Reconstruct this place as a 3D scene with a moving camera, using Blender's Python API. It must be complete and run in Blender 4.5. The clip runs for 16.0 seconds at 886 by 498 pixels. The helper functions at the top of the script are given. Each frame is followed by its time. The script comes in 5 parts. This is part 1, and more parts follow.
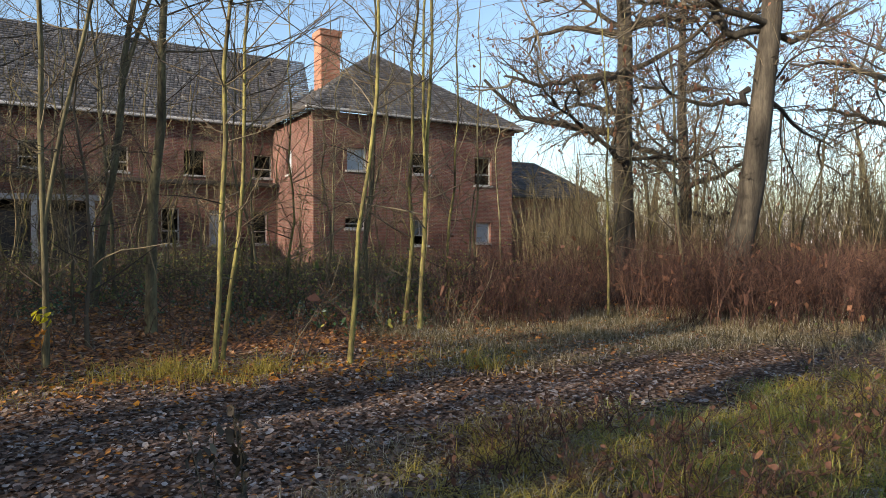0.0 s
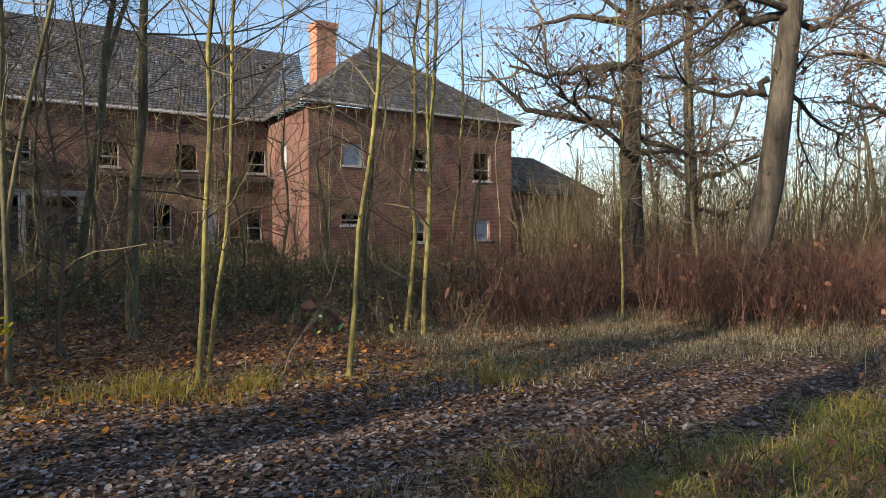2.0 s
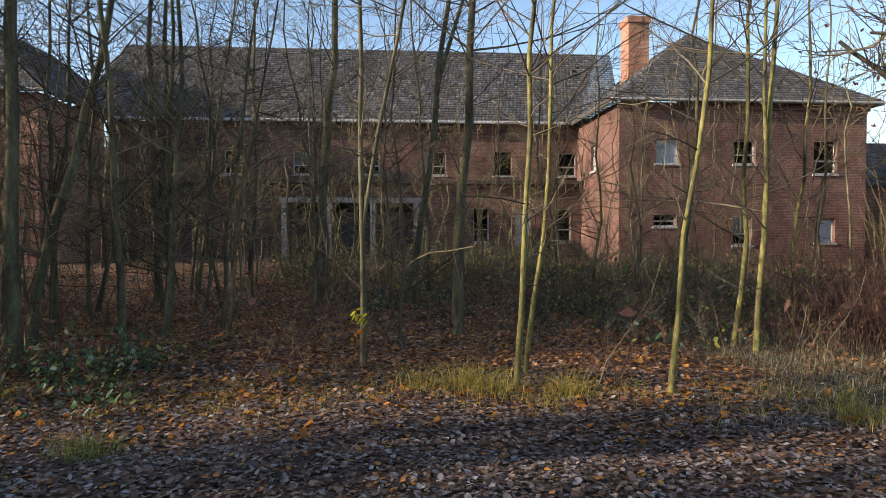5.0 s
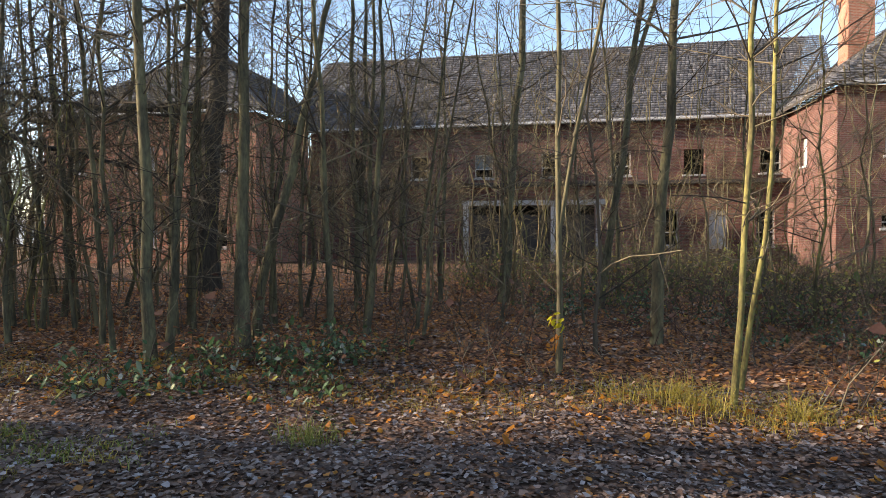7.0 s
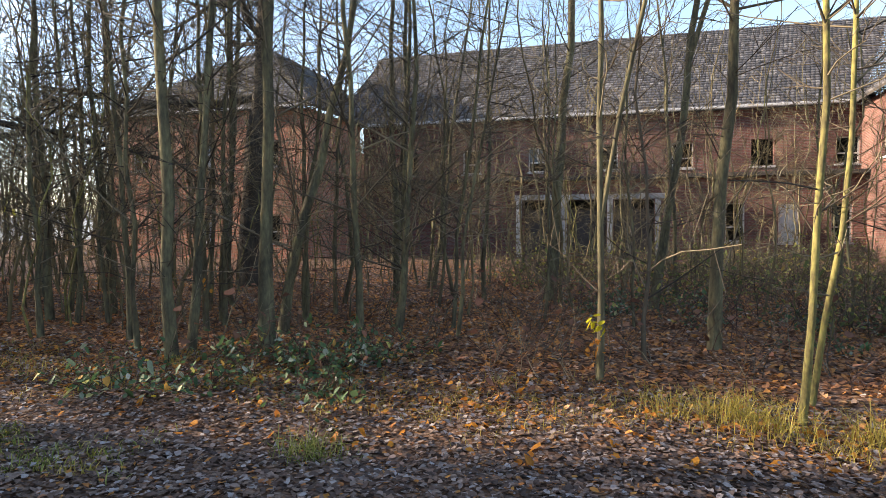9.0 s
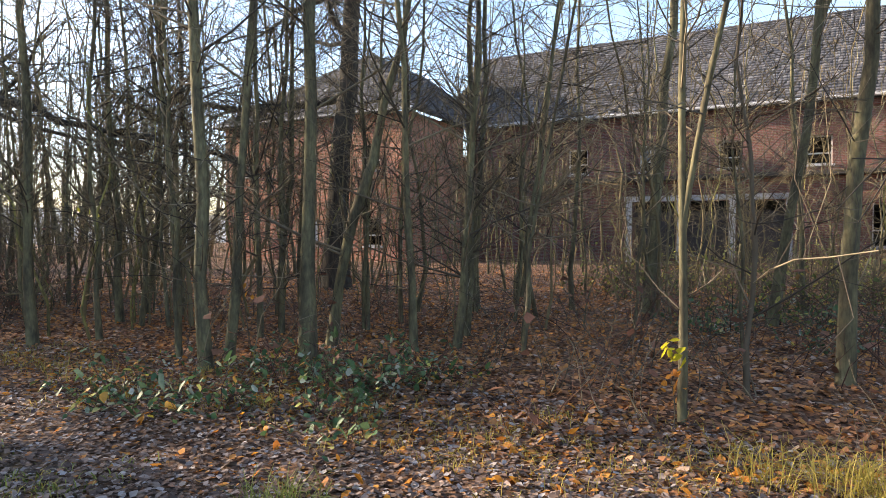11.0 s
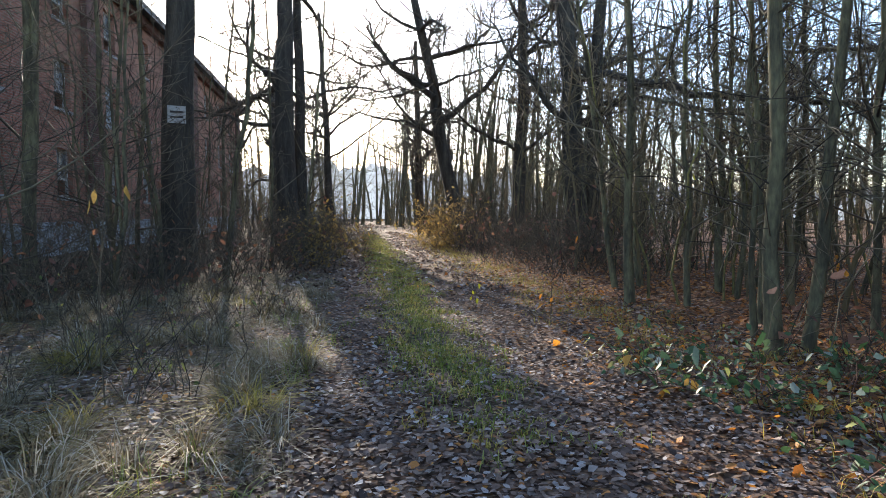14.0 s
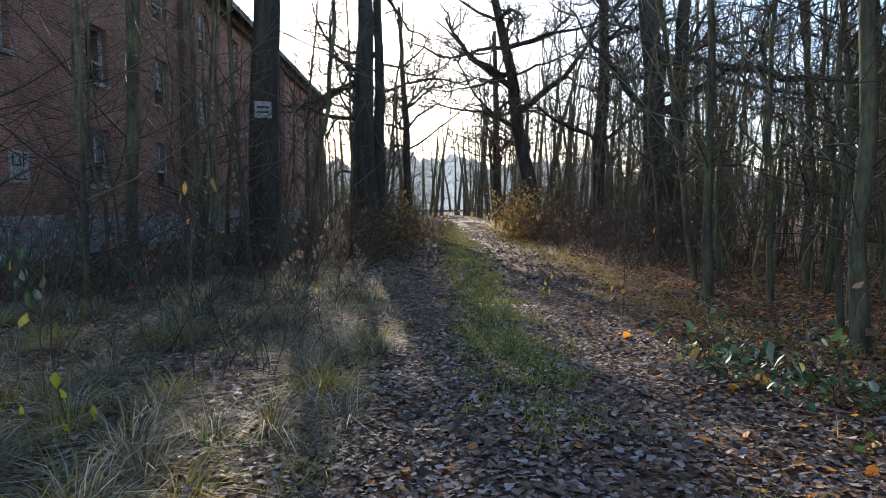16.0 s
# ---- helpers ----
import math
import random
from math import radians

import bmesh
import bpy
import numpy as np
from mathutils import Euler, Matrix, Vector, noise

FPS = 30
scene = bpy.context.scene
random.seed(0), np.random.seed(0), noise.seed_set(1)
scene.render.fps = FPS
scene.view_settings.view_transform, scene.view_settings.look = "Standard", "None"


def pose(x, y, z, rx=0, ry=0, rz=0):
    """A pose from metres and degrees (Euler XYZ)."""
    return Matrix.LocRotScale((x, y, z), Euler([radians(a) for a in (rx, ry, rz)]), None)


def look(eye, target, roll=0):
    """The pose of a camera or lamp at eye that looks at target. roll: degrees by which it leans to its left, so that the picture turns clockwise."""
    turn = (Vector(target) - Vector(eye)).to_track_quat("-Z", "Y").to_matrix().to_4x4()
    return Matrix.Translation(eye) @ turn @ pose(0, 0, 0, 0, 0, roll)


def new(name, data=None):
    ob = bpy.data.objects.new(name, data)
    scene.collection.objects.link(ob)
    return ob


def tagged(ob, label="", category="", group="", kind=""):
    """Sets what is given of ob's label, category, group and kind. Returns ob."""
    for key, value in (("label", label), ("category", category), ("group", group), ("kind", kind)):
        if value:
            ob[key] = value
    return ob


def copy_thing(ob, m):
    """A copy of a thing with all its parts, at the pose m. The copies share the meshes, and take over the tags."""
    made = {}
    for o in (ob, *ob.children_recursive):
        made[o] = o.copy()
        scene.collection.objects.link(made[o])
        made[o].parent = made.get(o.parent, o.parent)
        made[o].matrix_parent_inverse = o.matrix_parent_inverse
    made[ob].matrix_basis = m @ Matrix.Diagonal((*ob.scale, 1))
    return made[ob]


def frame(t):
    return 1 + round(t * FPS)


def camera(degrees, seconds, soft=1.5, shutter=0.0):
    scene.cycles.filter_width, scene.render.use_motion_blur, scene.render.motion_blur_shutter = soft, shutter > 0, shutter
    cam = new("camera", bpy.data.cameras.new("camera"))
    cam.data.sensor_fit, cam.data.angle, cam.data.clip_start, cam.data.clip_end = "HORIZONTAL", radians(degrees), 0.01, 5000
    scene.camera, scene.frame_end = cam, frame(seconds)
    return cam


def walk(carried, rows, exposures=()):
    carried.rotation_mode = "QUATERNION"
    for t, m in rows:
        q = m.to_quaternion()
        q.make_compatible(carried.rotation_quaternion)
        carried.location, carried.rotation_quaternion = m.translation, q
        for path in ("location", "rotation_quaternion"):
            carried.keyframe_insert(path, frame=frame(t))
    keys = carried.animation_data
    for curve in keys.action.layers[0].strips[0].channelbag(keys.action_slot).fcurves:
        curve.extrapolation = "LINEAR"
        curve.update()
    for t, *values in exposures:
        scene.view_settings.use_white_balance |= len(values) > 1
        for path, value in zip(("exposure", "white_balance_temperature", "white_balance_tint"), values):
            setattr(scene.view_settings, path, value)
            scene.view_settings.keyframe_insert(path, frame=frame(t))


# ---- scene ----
cam = camera(70.2, 16.0, soft=0.8)
PATH = [
    (0, -0.095, 0.449, 1.472, 88.80, 0.00, -0.45),
    (0.5, -0.118, 0.724, 1.470, 88.54, 0.01, -1.27),
    (1, -0.133, 0.931, 1.501, 88.33, -0.00, -1.63),
    (1.5, -0.201, 1.052, 1.517, 88.37, -0.00, -1.92),
    (2, -0.225, 1.143, 1.513, 88.42, 0.01, -0.81),
    (2.5, -0.251, 1.207, 1.516, 88.60, 0.03, 3.59),
    (3, -0.251, 1.231, 1.521, 88.79, 0.01, 6.71),
    (3.5, -0.283, 1.268, 1.522, 88.66, 0.03, 10.80),
    (4, -0.315, 1.304, 1.528, 88.48, 0.04, 16.22),
    (4.2, -0.318, 1.323, 1.524, 88.45, 0.05, 18.51),
    (6.3, -0.558, 1.352, 1.550, 88.79, -0.00, 36.11),
    (6.5, -0.583, 1.340, 1.543, 88.77, 0.02, 37.40),
    (7, -0.641, 1.350, 1.529, 88.82, 0.03, 42.43),
    (7.5, -0.672, 1.388, 1.516, 88.86, 0.04, 47.92),
    (8, -0.660, 1.500, 1.505, 88.81, 0.05, 50.79),
    (8.5, -0.720, 1.700, 1.500, 88.52, 0.03, 48.83),
    (8.7, -0.760, 1.800, 1.500, 88.43, 0.03, 47.56),
    (10.8, -1.130, 2.960, 1.500, 88.77, -0.07, 55.82),
    (11, -1.186, 3.076, 1.479, 88.80, -0.08, 57.96),
    (11.5, -1.367, 3.280, 1.450, 89.11, -0.09, 64.11),
    (12, -1.512, 3.497, 1.410, 89.09, -0.07, 76.77),
    (12.5, -1.675, 3.703, 1.382, 88.97, -0.01, 87.86),
    (13, -1.811, 3.826, 1.342, 88.59, -0.05, 97.85),
    (13.5, -1.948, 3.978, 1.304, 87.77, -0.02, 107.62),
    (14, -1.960, 4.060, 1.306, 86.73, -0.04, 114.17),
    (14.5, -1.953, 4.123, 1.299, 86.01, -0.05, 118.35),
    (15, -1.938, 4.145, 1.298, 85.79, -0.02, 120.72),
    (15.5, -1.919, 4.186, 1.295, 85.82, -0.02, 121.84),
    (16, -1.909, 4.194, 1.303, 85.88, -0.03, 121.35),
]
walk(cam, [(row[0], pose(*row[1:])) for row in PATH],
     exposures=[(0.0, 0.95, 6700, 10), (4.0, 0.9, 6550, 11), (7.0, 1.5, 7000, 14), (11.0, 1.95, 6950, 15), (12.5, 2.15, 6800, 13), (13.5, 1.9, 6350, 12), (14.5, 1.5, 6000, 11), (16.0, 1.3, 5950, 11)])

# ---------------------------------------------------------------- light
SUN_AZ, SUN_EL = 131.0, 16.5          # degrees from +y towards -x, and above the horizon
sun_dir = Vector((-math.sin(radians(SUN_AZ)) * math.cos(radians(SUN_EL)),
                  math.cos(radians(SUN_AZ)) * math.cos(radians(SUN_EL)), math.sin(radians(SUN_EL))))
world = bpy.data.worlds.new("world")
scene.world = world
world.use_nodes = True
wn = world.node_tree.nodes
sky = wn.new("ShaderNodeTexSky")
sky.sky_type, sky.sun_disc = "NISHITA", False
sky.sun_elevation, sky.sun_rotation = radians(SUN_EL), radians(360 - SUN_AZ)
sky.air_density, sky.dust_density, sky.ozone_density = 1.0, 0.85, 1.8
wn["Background"].inputs["Strength"].default_value = 0.15
world.node_tree.links.new(sky.outputs["Color"], wn["Background"].inputs["Color"])
lamp = bpy.data.lights.new("sun", "SUN")
lamp.energy, lamp.angle, lamp.color = 5.0, radians(0.6), (1.0, 0.86, 0.67)
sun = new("sun", lamp)
sun.matrix_world = look(sun_dir * 200, (0, 0, 0))


# ---------------------------------------------------------------- materials
def ramp(nt, stops):
    n = nt.nodes.new("ShaderNodeValToRGB")
    e = n.color_ramp.elements
    while len(e) < len(stops):
        e.new(0.5)
    for i, (p, c) in enumerate(stops):
        e[i].position, e[i].color = p, (*c, 1)
    return n


def base_material(name, rough=0.9, spec=0.2):
    m = bpy.data.materials.new(name)
    m.use_nodes = True
    b = m.node_tree.nodes["Principled BSDF"]
    b.inputs["Roughness"].default_value = rough
    b.inputs["Specular IOR Level"].default_value = spec
    return m, m.node_tree, b


def coords(nt, scale=(1, 1, 1), kind="Object"):
    c = nt.nodes.new("ShaderNodeTexCoord")
    mp = nt.nodes.new("ShaderNodeMapping")
    mp.inputs["Scale"].default_value = scale
    nt.links.new(c.outputs[kind], mp.inputs["Vector"])
    return mp.outputs["Vector"]


def noise_node(nt, vec, scale, detail=4.0, rough=0.6):
    n = nt.nodes.new("ShaderNodeTexNoise")
    n.inputs["Scale"].default_value, n.inputs["Detail"].default_value = scale, detail
    n.inputs["Roughness"].default_value = rough
    if vec is not None:
        nt.links.new(vec, n.inputs["Vector"])
    return n.outputs["Fac"]


def mix(nt, fac, a, b, blend="MIX"):
    n = nt.nodes.new("ShaderNodeMix")
    n.data_type, n.blend_type = "RGBA", blend
    for sock, v in ((n.inputs[0], fac), (n.inputs[6], a), (n.inputs[7], b)):
        if isinstance(v, (int, float)):
            sock.default_value = v
        elif isinstance(v, tuple):
            sock.default_value = (*v, 1)
        else:
            nt.links.new(v, sock)
    return n.outputs[2]


def bump(nt, b, height, strength, dist):
    n = nt.nodes.new("ShaderNodeBump")
    n.inputs["Strength"].default_value, n.inputs["Distance"].default_value = strength, dist
    nt.links.new(height, n.inputs["Height"])
    nt.links.new(n.outputs["Normal"], b.inputs["Normal"])


def noisy(name, stops, scale=6.0, rough=0.9, spec=0.2, stretch=(1, 1, 1), bump_d=0.0, fine=0.0, per=""):
    """A surface whose colour runs over a ramp by noise at two scales; per: 'island' or 'object' shifts the ramp piece by piece."""
    m, nt, b = base_material(name, rough, spec)
    v = coords(nt, stretch)
    f = noise_node(nt, v, scale)
    g = noise_node(nt, v, fine or scale * 7)
    ad = nt.nodes.new("ShaderNodeMath")
    ad.operation = "MULTIPLY_ADD"
    nt.links.new(g, ad.inputs[0])
    ad.inputs[1].default_value = 0.5
    sb = nt.nodes.new("ShaderNodeMath")
    sb.operation = "SUBTRACT"
    nt.links.new(f, sb.inputs[0])
    sb.inputs[1].default_value = 0.25
    nt.links.new(sb.outputs[0], ad.inputs[2])
    out = ad.outputs[0]
    if per:
        if per == "island":
            r = nt.nodes.new("ShaderNodeNewGeometry").outputs["Random Per Island"]
        else:
            r = nt.nodes.new("ShaderNodeObjectInfo").outputs["Random"]
        k = nt.nodes.new("ShaderNodeMath")
        k.operation = "MULTIPLY_ADD"
        nt.links.new(out, k.inputs[0])
        k.inputs[1].default_value = 0.3
        mu = nt.nodes.new("ShaderNodeMath")
        mu.operation = "MULTIPLY_ADD"
        nt.links.new(r, mu.inputs[0])
        mu.inputs[1].default_value, mu.inputs[2].default_value = 0.9, -0.1
        nt.links.new(mu.outputs[0], k.inputs[2])
        out = k.outputs[0]
    rp = ramp(nt, stops)
    nt.links.new(out, rp.inputs["Fac"])
    nt.links.new(rp.outputs["Color"], b.inputs["Base Color"])
    if bump_d:
        bump(nt, b, g, 0.7, bump_d)
    return m


def leafy(name, stops, rough=0.6, spec=0.3, glow=0.35):
    """Thin leaves: each island takes its colour from the ramp, and light passes through."""
    m, nt, b = base_material(name, rough, spec)
    r = nt.nodes.new("ShaderNodeNewGeometry").outputs["Random Per Island"]
    rp = ramp(nt, stops)
    nt.links.new(r, rp.inputs["Fac"])
    v = coords(nt)
    f = noise_node(nt, v, 60.0, 2.0)
    mr = nt.nodes.new("ShaderNodeMapRange")
    mr.inputs["To Min"].default_value, mr.inputs["To Max"].default_value = 0.6, 1.3
    nt.links.new(f, mr.inputs["Value"])
    col = mix(nt, 1.0, rp.outputs["Color"], mr.outputs["Result"], "MULTIPLY")
    nt.links.new(col, b.inputs["Base Color"])
    tr = nt.nodes.new("ShaderNodeBsdfTranslucent")
    nt.links.new(col, tr.inputs["Color"])
    ms = nt.nodes.new("ShaderNodeMixShader")
    ms.inputs["Fac"].default_value = glow
    nt.links.new(b.outputs["BSDF"], ms.inputs[1])
    nt.links.new(tr.outputs["BSDF"], ms.inputs[2])
    nt.links.new(ms.outputs["Shader"], nt.nodes["Material Output"].inputs["Surface"])
    return m


def brickwork(name, reds, mortar, stain):
    m, nt, b = base_material(name, 0.92, 0.15)
    v = coords(nt)
    # the wall's own frame: along the wall in x or y, up in z
    sp = nt.nodes.new("ShaderNodeSeparateXYZ")
    nt.links.new(v, sp.inputs[0])
    ad = nt.nodes.new("ShaderNodeMath")
    nt.links.new(sp.outputs[0], ad.inputs[0])
    nt.links.new(sp.outputs[1], ad.inputs[1])
    cb = nt.nodes.new("ShaderNodeCombineXYZ")
    nt.links.new(ad.outputs[0], cb.inputs[0])
    nt.links.new(sp.outputs[2], cb.inputs[1])
    br = nt.nodes.new("ShaderNodeTexBrick")
    nt.links.new(cb.outputs[0], br.inputs["Vector"])
    br.inputs["Scale"].default_value = 1.0
    br.inputs["Brick Width"].default_value, br.inputs["Row Height"].default_value = 0.26, 0.077
    br.inputs["Mortar Size"].default_value = 0.011
    br.inputs["Color1"].default_value, br.inputs["Color2"].default_value = (*reds[0], 1), (*reds[1], 1)
    br.inputs["Mortar"].default_value = (*mortar, 1)
    big = noise_node(nt, v, 0.45, 8.0, 0.7)
    rp = ramp(nt, [(0.34, (1.15, 1.1, 1.1)), (0.5, (0.8, 0.76, 0.77)), (0.64, stain)])
    nt.links.new(big, rp.inputs["Fac"])
    fine = noise_node(nt, v, 9.0, 4.0)
    rq = ramp(nt, [(0.3, (0.7, 0.68, 0.66)), (0.7, (1.15, 1.12, 1.1))])
    nt.links.new(fine, rq.inputs["Fac"])
    col = mix(nt, 1.0, br.outputs["Color"], rp.outputs["Color"], "MULTIPLY")
    col = mix(nt, 1.0, col, rq.outputs["Color"], "MULTIPLY")
    nt.links.new(col, b.inputs["Base Color"])
    bump(nt, b, br.outputs["Fac"], -0.5, 0.01)
    return m


BRICK = brickwork("brick", ((0.2, 0.088, 0.07), (0.135, 0.066, 0.056)), (0.2, 0.172, 0.155), (0.42, 0.4, 0.42))
# same brick brightened for sun on left wing and chimney; lane house shares it
BRICK_ORANGE_LIT = brickwork("brick_orange_lit", ((0.42, 0.195, 0.13), (0.34, 0.145, 0.1)), (0.38, 0.31, 0.25), (0.65, 0.6, 0.55))
TILE = noisy("roof_tile", [(0.0, (0.06, 0.06, 0.066)), (0.45, (0.085, 0.083, 0.09)), (0.8, (0.12, 0.115, 0.12)), (1.0, (0.22, 0.21, 0.21))], 3.0, 0.75, 0.3, per="island")
TILE_DARK = noisy("roof_tile_dark", [(0.0, (0.04, 0.042, 0.05)), (0.5, (0.075, 0.078, 0.09)), (1.0, (0.12, 0.12, 0.13))], 3.0, 0.7, 0.3, per="island")
CONCRETE = noisy("concrete", [(0.2, (0.2, 0.2, 0.2)), (0.8, (0.42, 0.41, 0.4))], 2.0, 0.9, bump_d=0.01)
PLINTH = noisy("plinth_stone", [(0.2, (0.2, 0.22, 0.24)), (0.8, (0.42, 0.45, 0.48))], 1.6, 0.9, bump_d=0.02)
TIMBER_DARK = noisy("dark_timber", [(0.2, (0.03, 0.026, 0.024)), (0.8, (0.08, 0.07, 0.062))], 3.0, 0.9, stretch=(1, 1, 6))
ZINC = noisy("gutter_zinc", [(0.2, (0.25, 0.25, 0.26)), (0.8, (0.5, 0.49, 0.48))], 2.0, 0.6)
PAINT = noisy("peeling_white_paint", [(0.25, (0.22, 0.2, 0.18)), (0.5, (0.42, 0.4, 0.37)), (0.9, (0.55, 0.54, 0.52))], 5.0, 0.7)
BOARD = noisy("weathered_board", [(0.2, (0.24, 0.28, 0.3)), (0.8, (0.42, 0.46, 0.48))], 2.0, 0.8)
# near-black colour stands in for the shade of unlit rooms
INSIDE = noisy("unlit_interior", [(0.2, (0.02, 0.02, 0.02)), (0.8, (0.05, 0.045, 0.04))], 1.0, 1.0)
SAP_BARK = noisy("young_bark", [(0.28, (0.05, 0.042, 0.026)), (0.45, (0.13, 0.112, 0.05)), (0.58, (0.235, 0.21, 0.07)), (0.78, (0.34, 0.31, 0.13))], 5.0, 0.9, stretch=(1, 1, 0.35), bump_d=0.006)
GREY_BARK = noisy("grey_bark", [(0.2, (0.03, 0.026, 0.02)), (0.42, (0.088, 0.077, 0.05)), (0.6, (0.165, 0.147, 0.082)), (0.8, (0.26, 0.235, 0.14))], 5.0, 0.92, stretch=(1, 1, 0.3), bump_d=0.008)
OAK_BARK = noisy("oak_bark", [(0.2, (0.024, 0.021, 0.018)), (0.5, (0.065, 0.056, 0.045)), (0.75, (0.115, 0.1, 0.078)), (1.0, (0.18, 0.155, 0.115))], 4.0, 0.95, stretch=(1.6, 1.6, 0.25), bump_d=0.03)
TWIG = noisy("twig_bark", [(0.1, (0.042, 0.035, 0.028)), (0.6, (0.115, 0.092, 0.065)), (1.0, (0.24, 0.2, 0.135))], 3.0, 0.85, per="island")
TWIG_RED = noisy("red_twig", [(0.1, (0.035, 0.02, 0.018)), (0.5, (0.085, 0.046, 0.037)), (0.9, (0.175, 0.1, 0.07))], 2.0, 0.85, per="island")
TWIG_PALE = noisy("pale_stem", [(0.1, (0.07, 0.055, 0.035)), (0.5, (0.15, 0.118, 0.065)), (0.9, (0.26, 0.21, 0.12))], 2.0, 0.85, per="island")
LITTER = leafy("leaf_litter", [(0.0, (0.065, 0.044, 0.035)), (0.3, (0.14, 0.09, 0.068)), (0.55, (0.22, 0.145, 0.105)), (0.78, (0.3, 0.235, 0.2)), (0.92, (0.42, 0.38, 0.36)), (0.95, (0.38, 0.15, 0.05)), (1.0, (0.52, 0.24, 0.05))], 0.7, 0.25, 0.12)
LITTER_RUST = leafy("rust_leaf_litter", [(0.0, (0.14, 0.07, 0.045)), (0.35, (0.3, 0.145, 0.075)), (0.65, (0.46, 0.21, 0.085)), (0.9, (0.62, 0.27, 0.06)), (1.0, (0.48, 0.4, 0.35))], 0.75, 0.2, 0.2)
GREEN_LEAF = leafy("bramble_leaf", [(0.0, (0.04, 0.085, 0.035)), (0.45, (0.08, 0.15, 0.06)), (0.7, (0.14, 0.2, 0.1)), (0.82, (0.34, 0.38, 0.33)), (0.93, (0.45, 0.42, 0.06)), (1.0, (0.5, 0.24, 0.05))], 0.55, 0.3, 0.3)
OLIVE_LEAF = leafy("olive_leaf", [(0.0, (0.07, 0.1, 0.035)), (0.35, (0.15, 0.18, 0.06)), (0.6, (0.28, 0.28, 0.085)), (0.8, (0.48, 0.42, 0.1)), (0.9, (0.3, 0.15, 0.06)), (1.0, (0.16, 0.09, 0.06))], 0.65, 0.2, 0.4)
YELLOW_LEAF = leafy("yellow_leaf", [(0.0, (0.55, 0.5, 0.03)), (1.0, (0.7, 0.6, 0.05))], 0.6, 0.3, 0.5)
GOLD_LEAF = leafy("golden_leaf", [(0.0, (0.22, 0.14, 0.05)), (0.6, (0.38, 0.27, 0.08)), (1.0, (0.5, 0.3, 0.07))], 0.6, 0.3, 0.5)
ORANGE_LEAF = leafy("orange_leaf", [(0.0, (0.45, 0.16, 0.03)), (1.0, (0.65, 0.3, 0.04))], 0.6, 0.3, 0.5)
BROWN_LEAF = leafy("withered_leaf", [(0.0, (0.12, 0.06, 0.045)), (0.6, (0.22, 0.11, 0.075)), (1.0, (0.36, 0.18, 0.1))], 0.7, 0.2, 0.35)
GRASS_DRY = leafy("frosted_dry_grass", [(0.0, (0.09, 0.07, 0.034)), (0.35, (0.2, 0.155, 0.08)), (0.75, (0.32, 0.26, 0.15)), (1.0, (0.56, 0.53, 0.45))], 0.75, 0.2, 0.3)
GRASS_GREEN = leafy("green_grass", [(0.0, (0.1, 0.13, 0.025)), (0.5, (0.22, 0.25, 0.05)), (1.0, (0.42, 0.4, 0.13))], 0.65, 0.25, 0.3)
GRASS_YELLOW = leafy("yellowed_grass", [(0.0, (0.25, 0.2, 0.05)), (0.5, (0.42, 0.34, 0.07)), (1.0, (0.55, 0.42, 0.13))], 0.7, 0.2, 0.35)


def glass_material():
    m, nt, b = base_material("dusty_glass", 0.15, 0.5)
    b.inputs["Base Color"].default_value = (0.10, 0.12, 0.13, 1)
    f = noise_node(nt, coords(nt), 3.0)
    mr = nt.nodes.new("ShaderNodeMapRange")
    mr.inputs["To Min"].default_value, mr.inputs["To Max"].default_value = 0.05, 0.5
    nt.links.new(f, mr.inputs["Value"])
    nt.links.new(mr.outputs["Result"], b.inputs["Roughness"])
    return m


GLASS = glass_material()


